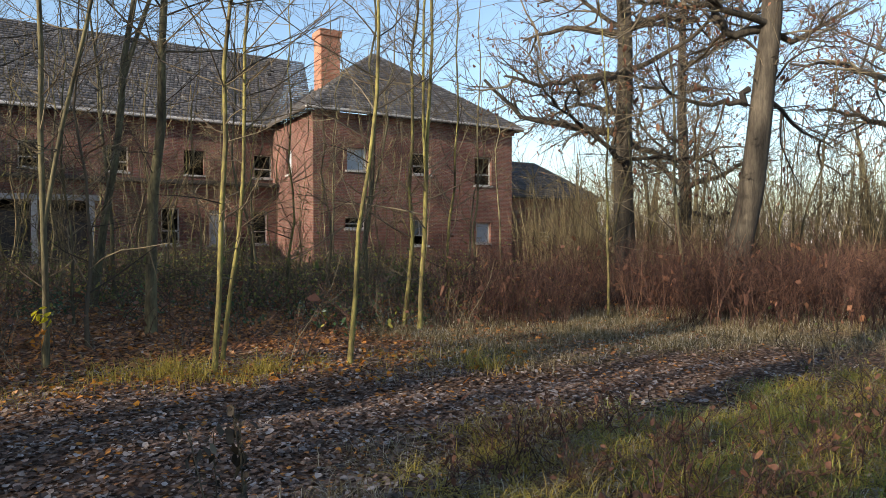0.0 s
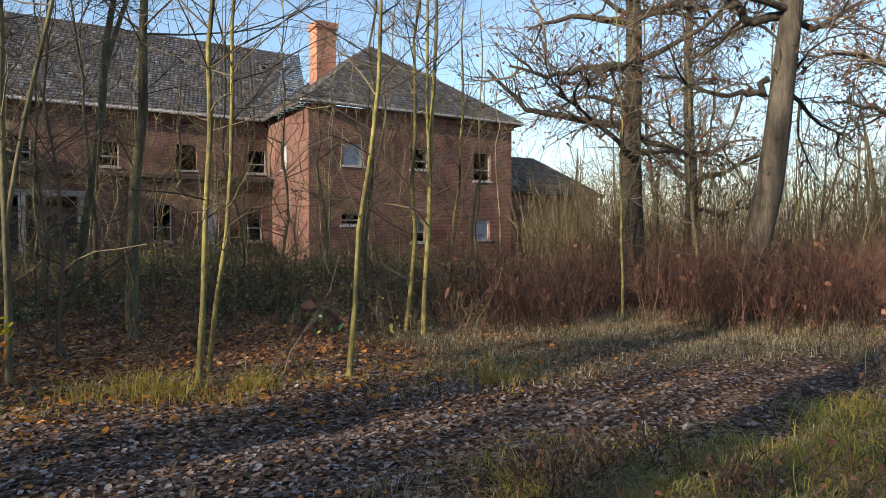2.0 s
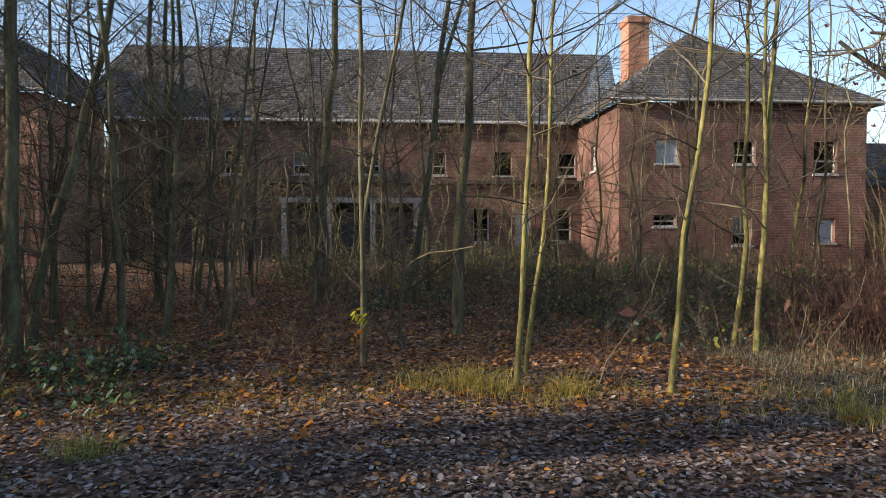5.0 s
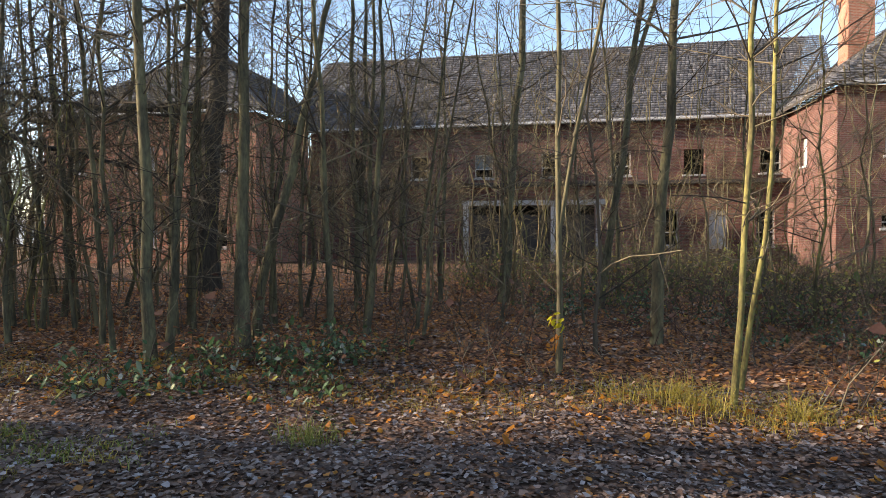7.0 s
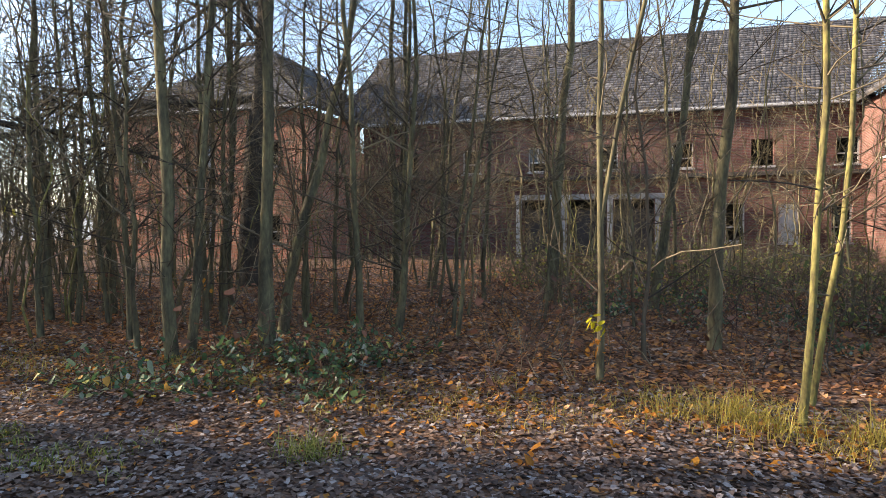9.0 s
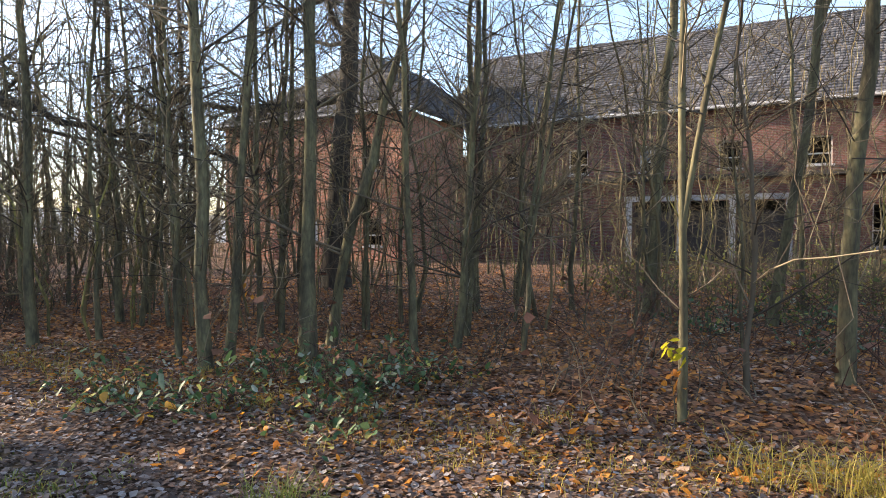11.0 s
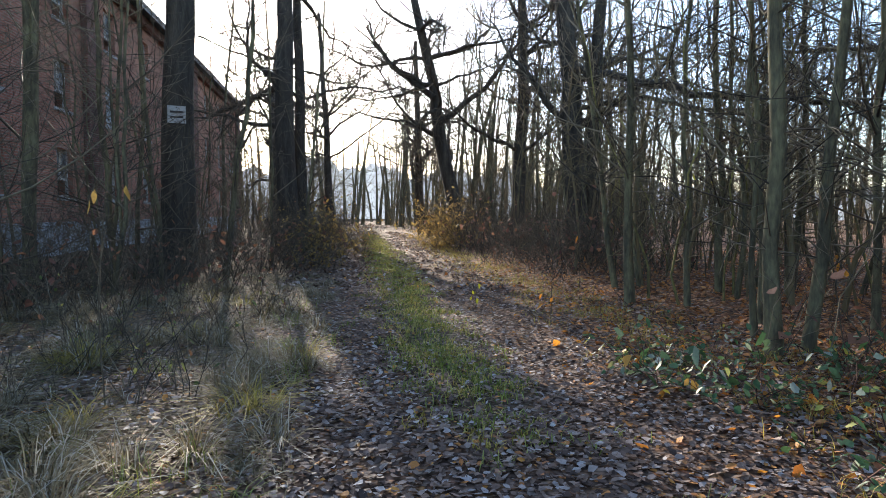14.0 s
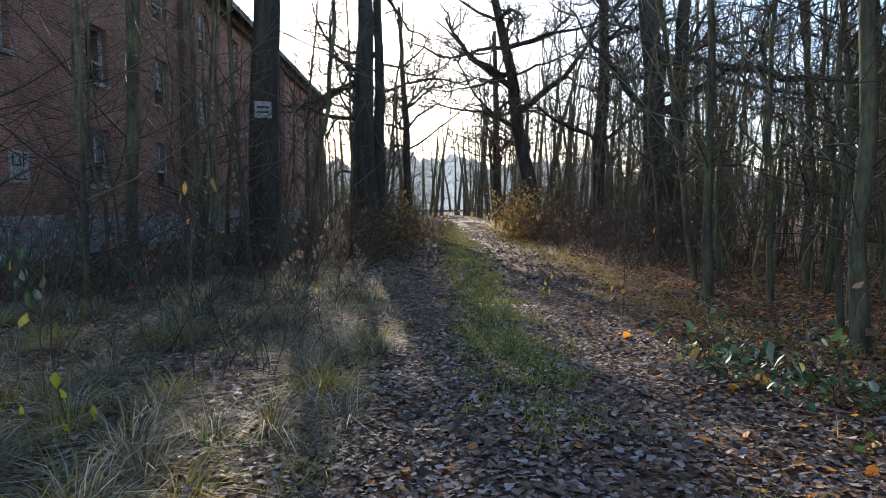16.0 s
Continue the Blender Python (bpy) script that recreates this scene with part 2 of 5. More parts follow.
def ground_material():
    m, nt, b = base_material("woodland_ground", 0.95, 0.1)
    v = coords(nt)
    vo = nt.nodes.new("ShaderNodeTexVoronoi")
    vo.inputs["Scale"].default_value = 19.0
    wob = nt.nodes.new("ShaderNodeVectorMath")
    nz = nt.nodes.new("ShaderNodeTexNoise")
    nz.inputs["Scale"].default_value = 9.0
    nt.links.new(v, nz.inputs["Vector"])
    sc = nt.nodes.new("ShaderNodeVectorMath")
    sc.operation = "SCALE"
    sc.inputs["Scale"].default_value = 0.12
    nt.links.new(nz.outputs["Color"], sc.inputs[0])
    nt.links.new(v, wob.inputs[0])
    nt.links.new(sc.outputs[0], wob.inputs[1])
    nt.links.new(wob.outputs[0], vo.inputs["Vector"])
    sep = nt.nodes.new("ShaderNodeSeparateColor")
    nt.links.new(vo.outputs["Color"], sep.inputs[0])
    leaf = ramp(nt, [(0.0, (0.09, 0.055, 0.04)), (0.35, (0.24, 0.125, 0.075)), (0.6, (0.4, 0.2, 0.1)), (0.85, (0.42, 0.31, 0.24)), (1.0, (0.55, 0.26, 0.08))])
    nt.links.new(sep.outputs[0], leaf.inputs["Fac"])
    grass = ramp(nt, [(0.3, (0.1, 0.095, 0.045)), (0.5, (0.2, 0.18, 0.1)), (0.75, (0.34, 0.31, 0.2))])
    nt.links.new(noise_node(nt, v, 22.0, 6.0, 0.75), grass.inputs["Fac"])
    soil = ramp(nt, [(0.3, (0.07, 0.05, 0.04)), (0.55, (0.15, 0.11, 0.09)), (0.75, (0.26, 0.2, 0.17))])
    nt.links.new(noise_node(nt, v, 16.0, 6.0, 0.7), soil.inputs["Fac"])
    ag = nt.nodes.new("ShaderNodeAttribute")
    ag.attribute_name = "grass_cover"
    at = nt.nodes.new("ShaderNodeAttribute")
    at.attribute_name = "track_wear"
    soil_leaf = mix(nt, 0.55, soil.outputs["Color"], leaf.outputs["Color"])
    c1 = mix(nt, at.outputs["Fac"], leaf.outputs["Color"], soil_leaf)
    c2 = mix(nt, ag.outputs["Fac"], c1, grass.outputs["Color"])
    # shade between leaves put into the colour: darker towards each cell's edge
    gap_shade = nt.nodes.new("ShaderNodeMapRange")
    gap_shade.inputs["From Min"].default_value, gap_shade.inputs["From Max"].default_value = 0.15, 0.6
    gap_shade.inputs["To Min"].default_value, gap_shade.inputs["To Max"].default_value = 1.15, 0.35
    nt.links.new(vo.outputs["Distance"], gap_shade.inputs["Value"])
    c3 = mix(nt, 1.0, c2, gap_shade.outputs["Result"], "MULTIPLY")
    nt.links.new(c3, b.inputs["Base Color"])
    bump(nt, b, vo.outputs["Distance"], -0.9, 0.05)
    return m


GROUND = ground_material()

# ---------------------------------------------------------------- mesh helpers


def mesh_from(name, verts, faces, mat, smooth=False):
    me = bpy.data.meshes.new(name)
    verts = np.asarray(verts, dtype=np.float32).reshape(-1, 3)
    if isinstance(faces, np.ndarray):
        n, k = faces.shape
        me.vertices.add(len(verts))
        me.vertices.foreach_set("co", verts.ravel())
        me.loops.add(n * k)
        me.loops.foreach_set("vertex_index", faces.astype(np.int32).ravel())
        me.polygons.add(n)
        me.polygons.foreach_set("loop_start", np.arange(0, n * k, k, dtype=np.int32))
        me.polygons.foreach_set("loop_total", np.full(n, k, dtype=np.int32))
        me.update(calc_edges=True)
    else:
        me.from_pydata([tuple(map(float, p)) for p in verts], [], faces)
    if smooth:
        me.polygons.foreach_set("use_smooth", np.ones(len(me.polygons), dtype=bool))
    me.materials.append(mat)
    return me


def put(name, verts, faces, mat, parent=None, label="", smooth=False):
    ob = new(name, mesh_from(name, verts, faces, mat, smooth))
    if parent is not None:
        ob.parent = parent
    if label:
        ob["label"] = label
    return ob


def part(name, bm, mat, parent, label=""):
    me = bpy.data.meshes.new(name)
    bm.to_mesh(me)
    bm.free()
    me.materials.append(mat)
    ob = new(name, me)
    ob.parent = parent
    if label:
        ob["label"] = label
    return ob


def box_bm(x0, y0, z0, x1, y1, z1, bevel=0.0):
    bm = bmesh.new()
    bmesh.ops.create_cube(bm, size=1)
    for v in bm.verts:
        v.co = Vector(((x0 + x1) / 2 + v.co.x * (x1 - x0), (y0 + y1) / 2 + v.co.y * (y1 - y0), (z0 + z1) / 2 + v.co.z * (z1 - z0)))
    if bevel:
        bmesh.ops.bevel(bm, geom=bm.edges[:], offset=bevel, segments=1, affect="EDGES")
    return bm


class Tubes:
    """Collects tapered tubes along bent lines into one mesh."""

    def __init__(self):
        self.groups = {}

    def add(self, pts, radii, sides=5):
        self.groups.setdefault((len(pts), sides), []).append((pts, radii))

    def put(self, name, mat, parent=None, label=""):
        if not self.groups:
            return None
        V, Fs, n = [], [], 0
        for (m, sides), items in self.groups.items():
            P = np.array([p for p, _ in items], dtype=float)
            R = np.array([r for _, r in items], dtype=float)
            tan = np.gradient(P, axis=1)
            tan /= np.maximum(np.linalg.norm(tan, axis=2, keepdims=True), 1e-9)
            steep = np.abs(tan[:, :1, 2:]) >= 0.8
            ref = np.where(steep, np.array([1.0, 0.0, 0.0]), np.array([0.0, 0.0, 1.0]))
            a = np.cross(tan, np.broadcast_to(ref, tan.shape))
            a /= np.maximum(np.linalg.norm(a, axis=2, keepdims=True), 1e-9)
            c = np.cross(tan, a)
            ang = np.linspace(0, 2 * np.pi, sides, endpoint=False)
            ring = a[:, :, None] * np.cos(ang)[:, None] + c[:, :, None] * np.sin(ang)[:, None]
            v = P[:, :, None] + ring * R[:, :, None, None]
            i = np.arange(m - 1)[:, None] * sides + np.arange(sides)[None]
            j = np.arange(m - 1)[:, None] * sides + (np.arange(sides)[None] + 1) % sides
            f = np.stack([i, j, j + sides, i + sides], -1).reshape(1, -1, 4)
            f = f + (np.arange(len(items)) * m * sides)[:, None, None] + n
            V.append(v.reshape(-1, 3))
            Fs.append(f.reshape(-1, 4))
            n += len(items) * m * sides
        return put(name, np.concatenate(V), np.concatenate(Fs), mat, parent, label, smooth=True)


class Leaves:
    """Collects small folded leaves (five corners, bent along the rib) into one mesh."""

    def __init__(self):
        self.c, self.u, self.w, self.k = [], [], [], []

    def add(self, centre, along, across, curl=0.15):
        self.c.append(np.atleast_2d(centre))
        self.u.append(np.atleast_2d(along))
        self.w.append(np.atleast_2d(across))
        self.k.append(np.broadcast_to(curl, (len(self.c[-1]),)))

    def put(self, name, mat, parent=None, label=""):
        if not self.c:
            return None
        c, u, w = map(np.concatenate, (self.c, self.u, self.w))
        k = np.concatenate(self.k)[:, None]
        nrm = np.cross(u, w)
        size = np.linalg.norm(u, axis=1, keepdims=True)
        nrm /= np.maximum(np.linalg.norm(nrm, axis=1, keepdims=True), 1e-9)
        up = nrm * size * k
        jit = np.random.default_rng(len(c))
        j1, j2, j3, j4, j5 = (jit.uniform(0.55, 1.25, (len(c), 1)) for _ in range(5))
        v = np.stack([c - u, c - 0.35 * u * j5 + w * j1 + up * j3, c + 0.45 * u + 0.75 * w * j2 + 0.8 * up * j4, c + u * j5 + 0.3 * up,
                      c + 0.45 * u - 0.75 * w * j3 + 0.6 * up * j1, c - 0.35 * u * j2 - w * j4 + up * j2], 1).reshape(-1, 3)
        o = np.arange(len(c))[:, None] * 6
        f = np.stack([o + np.array([[0, 1, 2, 3]]), o + np.array([[0, 3, 4, 5]])], 1).reshape(-1, 4)
        return put(name, v, f, mat, parent, label)


def rand_leaves(rng, n, lo=0.03, hi=0.06, flat=0.35):
    """Random lengthwise and crosswise vectors of n leaves that lie about flat."""
    a = rng.uniform(0, 2 * np.pi, n)
    s = rng.uniform(lo, hi, n)
    u = np.stack([np.cos(a), np.sin(a), rng.normal(0, flat, n)], 1) * s[:, None]
    w = np.stack([-np.sin(a), np.cos(a), rng.normal(0, flat, n)], 1) * (s * rng.uniform(0.5, 0.95, n))[:, None]
    return u, w


# ---------------------------------------------------------------- ground
PATH_LINE = np.array([(-120, -68), (-36, -16.2), (-13.8, -2.4), (-8.3, 1.0), (-5.2, 3.0), (-2.2, 4.6), (0.6, 5.9), (3.6, 7.1), (8, 7.9), (16, 7.9), (40, 5)])


def path_offset(x, y):
    """Signed distance from the track's middle, positive on the woods' side."""
    x, y = np.asarray(x, float), np.asarray(y, float)
    best, sign = np.full(x.shape, 1e9), np.zeros(x.shape)
    for (ax, ay), (bx, by) in zip(PATH_LINE[:-1], PATH_LINE[1:]):
        dx, dy = bx - ax, by - ay
        t = np.clip(((x - ax) * dx + (y - ay) * dy) / (dx * dx + dy * dy), 0, 1)
        d = np.hypot(x - ax - t * dx, y - ay - t * dy)
        s = np.sign((x - ax) * -dy + (y - ay) * dx)
        near = d < best
        best, sign = np.where(near, d, best), np.where(near, s, sign)
    return best * np.where(sign == 0, 1, sign) * 1.0


def wave(x, y, s):
    return np.sin(x * 1.3 / s + 0.7 * np.sin(y * 0.9 / s)) * np.cos(y * 1.1 / s + 0.5 * np.sin(x * 0.8 / s))


def step01(a, b, v):
    t = np.clip((v - a) / (b - a), 0, 1)
    return t * t * (3 - 2 * t)


def height(x, y):
    o = path_offset(x, y)
    h = 0.13 * step01(2.0, 4.0, o) * step01(-2.5, -5.0, np.asarray(x, float)) + 0.03 * wave(x, y, 0.9) + 0.018 * wave(x + 3, y, 0.31)
    rut = np.exp(-((np.abs(o) - 0.85) / 0.3) ** 2)
    return h - 0.05 * rut * (np.abs(o) < 2)


def lawn(x, y):
    """How grassy the ground is: the clearing's frosted grass, the near verge and the track's middle strip."""
    o = path_offset(x, y)
    x, y = np.asarray(x, float), np.asarray(y, float)
    far = step01(-1.2, 0.6, x + 0.35 * (y - 8)) * step01(1.0, 1.8, o) * (1 - step01(5.4, 6.6, o))
    verge = step01(-0.9, -1.7, o) * 0.6
    strip = np.exp(-(o / 0.42) ** 2) * step01(-4.6, -7.0, x) * 0.8
    return np.clip(np.maximum(np.maximum(far, verge), strip) * (0.75 + 0.4 * wave(x, y, 0.5)), 0, 1)


def axis(lo, hi, step, ends):
    inner = np.arange(lo, hi + step / 2, step)
    grow = step * 1.35 ** np.arange(1, 40)
    out = np.cumsum(grow)
    out = out[out < ends]
    return np.concatenate([lo - out[::-1], inner, hi + out])


gx, gy = axis(-24, 14, 0.2, 900), axis(-10, 18, 0.2, 900)
GX, GY = np.meshgrid(gx, gy, indexing="ij")
near_w = np.exp(-np.maximum(0, np.hypot(GX + 5, GY - 5) - 40) / 20)
gv = np.stack([GX, GY, height(GX, GY) * near_w], -1).reshape(-1, 3)
ii = np.arange(len(gx) - 1)[:, None] * len(gy) + np.arange(len(gy) - 1)[None]
gf = np.stack([ii, ii + len(gy), ii + len(gy) + 1, ii + 1], -1).reshape(-1, 4)
ground = tagged(put("ground", gv, gf, GROUND, smooth=True), "woodland ground covered in brown and frosted fallen leaves", "ground", kind="structure")
for key, vals in (("grass_cover", lawn(GX, GY)), ("track_wear", np.exp(-(np.maximum(0, np.abs(path_offset(GX, GY)) - 1.2) / 0.5) ** 2))):
    at = ground.data.attributes.new(key, "FLOAT", "POINT")
    at.data.foreach_set("value", vals.astype(np.float32).ravel())

# ---------------------------------------------------------------- the brick house
HOUSE_TURN = 31.0
HOUSE_O = (-6.3, 31.9)


def house_frame(name, label, x, y, z, turn, category="building"):
    root = new(name)
    root.matrix_world = pose(x, y, z, 0, 0, turn)
    return tagged(root, label, category)


def wall_with_holes(name, parent, length, z0, z1, thick, holes, mat, origin=(0, 0), along=(1, 0), label=""):
    """A wall with openings through it. It runs from origin along the given way, its outer face on the right-hand side of that way; holes: (a, b, z0, z1)."""
    xs = sorted({0.0, float(length), *[float(h[0]) for h in holes], *[float(h[1]) for h in holes]})
    zs = sorted({float(z0), float(z1), *[float(h[2]) for h in holes], *[float(h[3]) for h in holes]})
    ax, ay = along
    nx, ny = -ay, ax          # into the wall
    nX, nZ = len(xs), len(zs)
    verts = [(origin[0] + ax * s + nx * q, origin[1] + ay * s + ny * q, z) for q in (0, thick) for s in xs for z in zs]

    def at(i, j, q):
        return q * nX * nZ + i * nZ + j

    def solid(i, j):
        if not (0 <= i < nX - 1 and 0 <= j < nZ - 1):
            return False
        x, z = (xs[i] + xs[i + 1]) / 2, (zs[j] + zs[j + 1]) / 2
        return not any(h[0] < x < h[1] and h[2] < z < h[3] for h in holes)

    faces = []
    for i in range(nX - 1):
        for j in range(nZ - 1):
            if not solid(i, j):
                continue
            faces.append((at(i, j, 0), at(i + 1, j, 0), at(i + 1, j + 1, 0), at(i, j + 1, 0)))
            faces.append((at(i, j + 1, 1), at(i + 1, j + 1, 1), at(i + 1, j, 1), at(i, j, 1)))
            if not solid(i - 1, j):
                faces.append((at(i, j, 0), at(i, j + 1, 0), at(i, j + 1, 1), at(i, j, 1)))
            if not solid(i + 1, j):
                faces.append((at(i + 1, j, 0), at(i + 1, j, 1), at(i + 1, j + 1, 1), at(i + 1, j + 1, 0)))
            if not solid(i, j - 1):
                faces.append((at(i, j, 0), at(i, j, 1), at(i + 1, j, 1), at(i + 1, j, 0)))
            if not solid(i, j + 1):
                faces.append((at(i, j + 1, 0), at(i + 1, j + 1, 0), at(i + 1, j + 1, 1), at(i, j + 1, 1)))
    return put(name, verts, faces, mat, parent, label)


def window_at(parent, origin, along, a, b, z0, z1, style="cross", depth=0.18):
    """A window set back in its opening: frame, bars, panes and sill as parts of it. It sits a little inside the wall."""
    ax, ay = along
    nx, ny = -ay, ax
    m = Matrix(((ax, nx, 0, origin[0] + ax * a + nx * depth), (ay, ny, 0, origin[1] + ay * a + ny * depth), (0, 0, 1, z0), (0, 0, 0, 1)))
    w, h = b - a, z1 - z0
    root = new("window")
    root.parent = parent
    root.matrix_parent_inverse = Matrix.Identity(4)
    root.matrix_basis = m
    fw = 0.065
    verts, faces = [], []

    def bar(x0, q0, x1, q1, y0=-0.03, y1=0.05):
        k = len(verts)
        for yy in (y0, y1):
            verts.extend([(x0, yy, q0), (x1, yy, q0), (x1, yy, q1), (x0, yy, q1)])
        faces.extend([(k, k + 1, k + 2, k + 3), (k + 7, k + 6, k + 5, k + 4), (k, k + 4, k + 5, k + 1), (k + 1, k + 5, k + 6, k + 2), (k + 2, k + 6, k + 7, k + 3), (k + 3, k + 7, k + 4, k)])

    if style != "hole":
        bar(0, 0, fw, h)
        bar(w - fw, 0, w, h)
        bar(fw, 0, w - fw, fw)
        bar(fw, h - fw, w - fw, h)
    if style in ("cross", "broken"):
        bar(fw, 0.36 * h, w - fw, 0.36 * h + 0.07)
    if style == "cross":
        bar(w / 2 - 0.035, 0.36 * h + 0.07, w / 2 + 0.035, h - fw)
    if verts:
        put("window_frame", verts, faces, PAINT, root)
    if style == "board":
        part("board", box_bm(fw + 0.004, -0.012, fw + 0.004, w - fw - 0.004, 0.02, h - fw - 0.004), BOARD, root, "pale weathered boarding")
    elif style == "cross":
        part("pane", box_bm(fw + 0.004, 0.0, 0.36 * h + 0.08, w / 2 - 0.04, 0.006, h - fw - 0.004), GLASS, root)
        part("pane", box_bm(w / 2 + 0.04, 0.0, 0.36 * h + 0.08, w - fw - 0.004, 0.006, h - fw - 0.004), GLASS, root)
    part("sill", box_bm(-0.08, -depth - 0.07, -0.11, w + 0.08, 0.04, -0.004, 0.012), CONCRETE, root)
    return root


def tiles_on(name, parent, a, b, c, d, mat, pitch=0.26, width=0.22, clip=None, label=""):
    """Overlapping clay tiles over the sloping patch with eave a-b and ridge d-c (corners in order); each tile is a thick tilted slab."""
    a, b, c, d = (np.array(p, float) for p in (a, b, c, d))
    up = ((d - a) + (c - b)) / 2
    rise = np.linalg.norm(up)
    rows = int(rise / pitch)
    e = (b - a) / np.linalg.norm(b - a)
    rng = np.random.default_rng(5)
    nrm = np.cross(e, up / rise)
    V, Fs, n = [], [], 0
    for r in range(rows):
        f0, f1 = r / rows, (r + 1.12) / rows
        p0, q0 = a + (d - a) * f0, b + (c - b) * f0
        row_len = np.linalg.norm(q0 - p0)
        cols = int(row_len / width)
        if cols < 1:
            continue
        k = np.arange(cols)[:, None]
        w = (q0 - p0) / cols
        upv = up / rows * 1.12
        lift = 0.075 + rng.uniform(-0.012, 0.018, (cols, 1))
        base = p0 + w * k + w * 0.03 + rng.normal(0, 0.006, (cols, 1)) * (up / rise)
        gone = rng.uniform(0, 1, cols) > 0.012
        corners = [base, base + w * 0.94, base + w * 0.94 + upv, base + upv]
        low = [corners[0] + nrm * 0.0, corners[1] + nrm * 0.0]
        top = [corners[0] + nrm * lift, corners[1] + nrm * lift, corners[2] + nrm * 0.012, corners[3] + nrm * 0.012]
        mid0, mid1 = (top[0] + top[1]) / 2 + nrm * 0.025, (top[2] + top[3]) / 2 + nrm * 0.02
        v = np.stack([*low, top[0], mid0, top[1], top[3], mid1, top[2]], 1)[gone]
        o = np.arange(len(v))[:, None] * 8 + n
        Fs.append(np.stack([o + np.array([[2, 3, 6, 5]]), o + np.array([[3, 4, 7, 6]]), o + np.array([[0, 1, 4, 2]])], 1).reshape(-1, 4))
        V.append(v.reshape(-1, 3))
        n += len(v) * 8
    ob = put(name, np.concatenate(V), np.concatenate(Fs), mat, parent, label)
    ob["kind"] = "stuff"
    return ob


def slab(name, parent, pts, thick, mat, label=""):
    """A sloping slab: a flat polygon with thickness below it."""
    k = len(pts)
    verts = [tuple(p) for p in pts] + [(p[0], p[1], p[2] - thick) for p in pts]
    faces = [tuple(range(k)), tuple(range(2 * k - 1, k - 1, -1))] + [(i, i + k, (i + 1) % k + k, (i + 1) % k) for i in range(k)]
    return put(name, verts, faces, mat, parent, label)


EAVE, RIDGE = 7.75, 13.6


def brick_house():
    h = house_frame("brick_house", "derelict two-storey red brick building with tiled hip roofs and broken windows", *HOUSE_O, 0.0, HOUSE_TURN)
    # local frame: x along the facade, y away from the track; the right wing's front is y = 0, x 0..12.4; the main front is y = 6.9
    up, lo = (4.85, 6.2), (0.95, 2.4)
    # right wing
    f_holes = [(1.8, 2.95, 4.85, 6.0), (5.65, 6.75, 4.85, 6.0), (9.7, 10.9, 4.4, 6.05), (1.7, 2.85, 1.85, 2.45), (5.65, 6.6, 0.95, 2.35), (9.8, 10.85, 1.05, 2.25)]
    wall_with_holes("wall", h, 12.4, -0.3, EAVE, 0.4, f_holes, BRICK, (0, 0), (1, 0))
    for i, (a, b, c, d) in enumerate(f_holes):
        window_at(h, (0, 0), (1, 0), a, b, c, d, ("board", "broken", "broken", "broken", "cross", "board")[i])
    s_holes = [(2.6, 3.5, *up)]
    wall_with_holes("wall", h, 6.496, -0.3, EAVE, 0.4, s_holes, BRICK, (0, 6.9), (0, -1))
    window_at(h, (0, 6.9), (0, -1), 2.6, 3.5, *up, "board")
    wall_with_holes("wall", h, 13.5, -0.3, EAVE, 0.4, [(3.0, 4.0, *up)], BRICK, (12.4, 0.404), (0, 1))
    part("cornice", box_bm(-0.12, -0.12, EAVE - 0.32, 12.52, -0.004, EAVE - 0.02, 0.03), BRICK, h)
    part("gutter", box_bm(-0.55, -0.55, EAVE - 0.02, 12.95, -0.38, EAVE + 0.12, 0.04), ZINC, h, "pale zinc gutter")
    # hip roof of the wing: apex set in from the front, ridge running back
    o, ap = 0.5, (6.2, 6.2, 12.9)
    e0 = EAVE + 0.05
    back = (6.2, 13.5, 12.9)
    for pts in (((-o, -o, e0), (12.4 + o, -o, e0), ap), ((-o, 13.5, e0), (-o, -o, e0), ap, back), ((12.4 + o, -o, e0), (12.4 + o, 13.5, e0), back, ap)):
        slab("roof", h, pts, 0.12, TIMBER_DARK)
    tiles_on("roof_tiles", h, (-o, -o, e0), (12.4 + o, -o, e0), (6.25, 6.2, 12.9), (6.15, 6.2, 12.9), TILE)
    tiles_on("roof_tiles", h, (12.4 + o, -o, e0), (12.4 + o, 13.5, e0), back, ap, TILE)
    tiles_on("roof_tiles", h, (-o, 13.5, e0), (-o, -o, e0), ap, back, TILE)
    # main front
    L, y0 = 26.3, 6.9
    ups = [(L - 0.05 - 3.8 * i - 1.05, L - 0.05 - 3.8 * i) for i in range(7)]
    m_holes = [(a, b, *up) for a, b in ups]
    wall_with_holes("wall", h, L, 3.9, EAVE, 0.4, m_holes, BRICK, (-L, y0), (1, 0))
    for i, (a, b) in enumerate(ups):
        window_at(h, (-L, y0), (1, 0), a, b, *up, ("broken", "hole", "broken", "broken", "cross", "broken", "hole")[i])
    g_holes = [(L - 6.2, L - 5.3, 1.0, 2.95), (L - 3.8, L - 2.9, 0.95, 2.9), (L - 1.5, L - 0.6, 1.0, 2.9)]
    bays = [(L - 16.4 + 2.4 * i, L - 16.4 + 2.4 * i + 2.0) for i in range(3)]
    g_holes += [(a, b, 0.2, 3.2) for a, b in bays]
    wall_with_holes("wall", h, L, -0.3, 4.23, 0.4, g_holes, BRICK, (-L, y0 - 0.9), (1, 0))
    for i, (a, b, c, d) in enumerate(g_holes[:3]):
        window_at(h, (-L, y0 - 0.9), (1, 0), a, b, c, d, ("broken", "board", "broken")[i])
    part("pillar", box_bm(-16.8, y0 - 1.02, -0.2, -16.5, y0 - 0.904, 3.21, 0.02), PAINT, h, "flaking pale pillar")
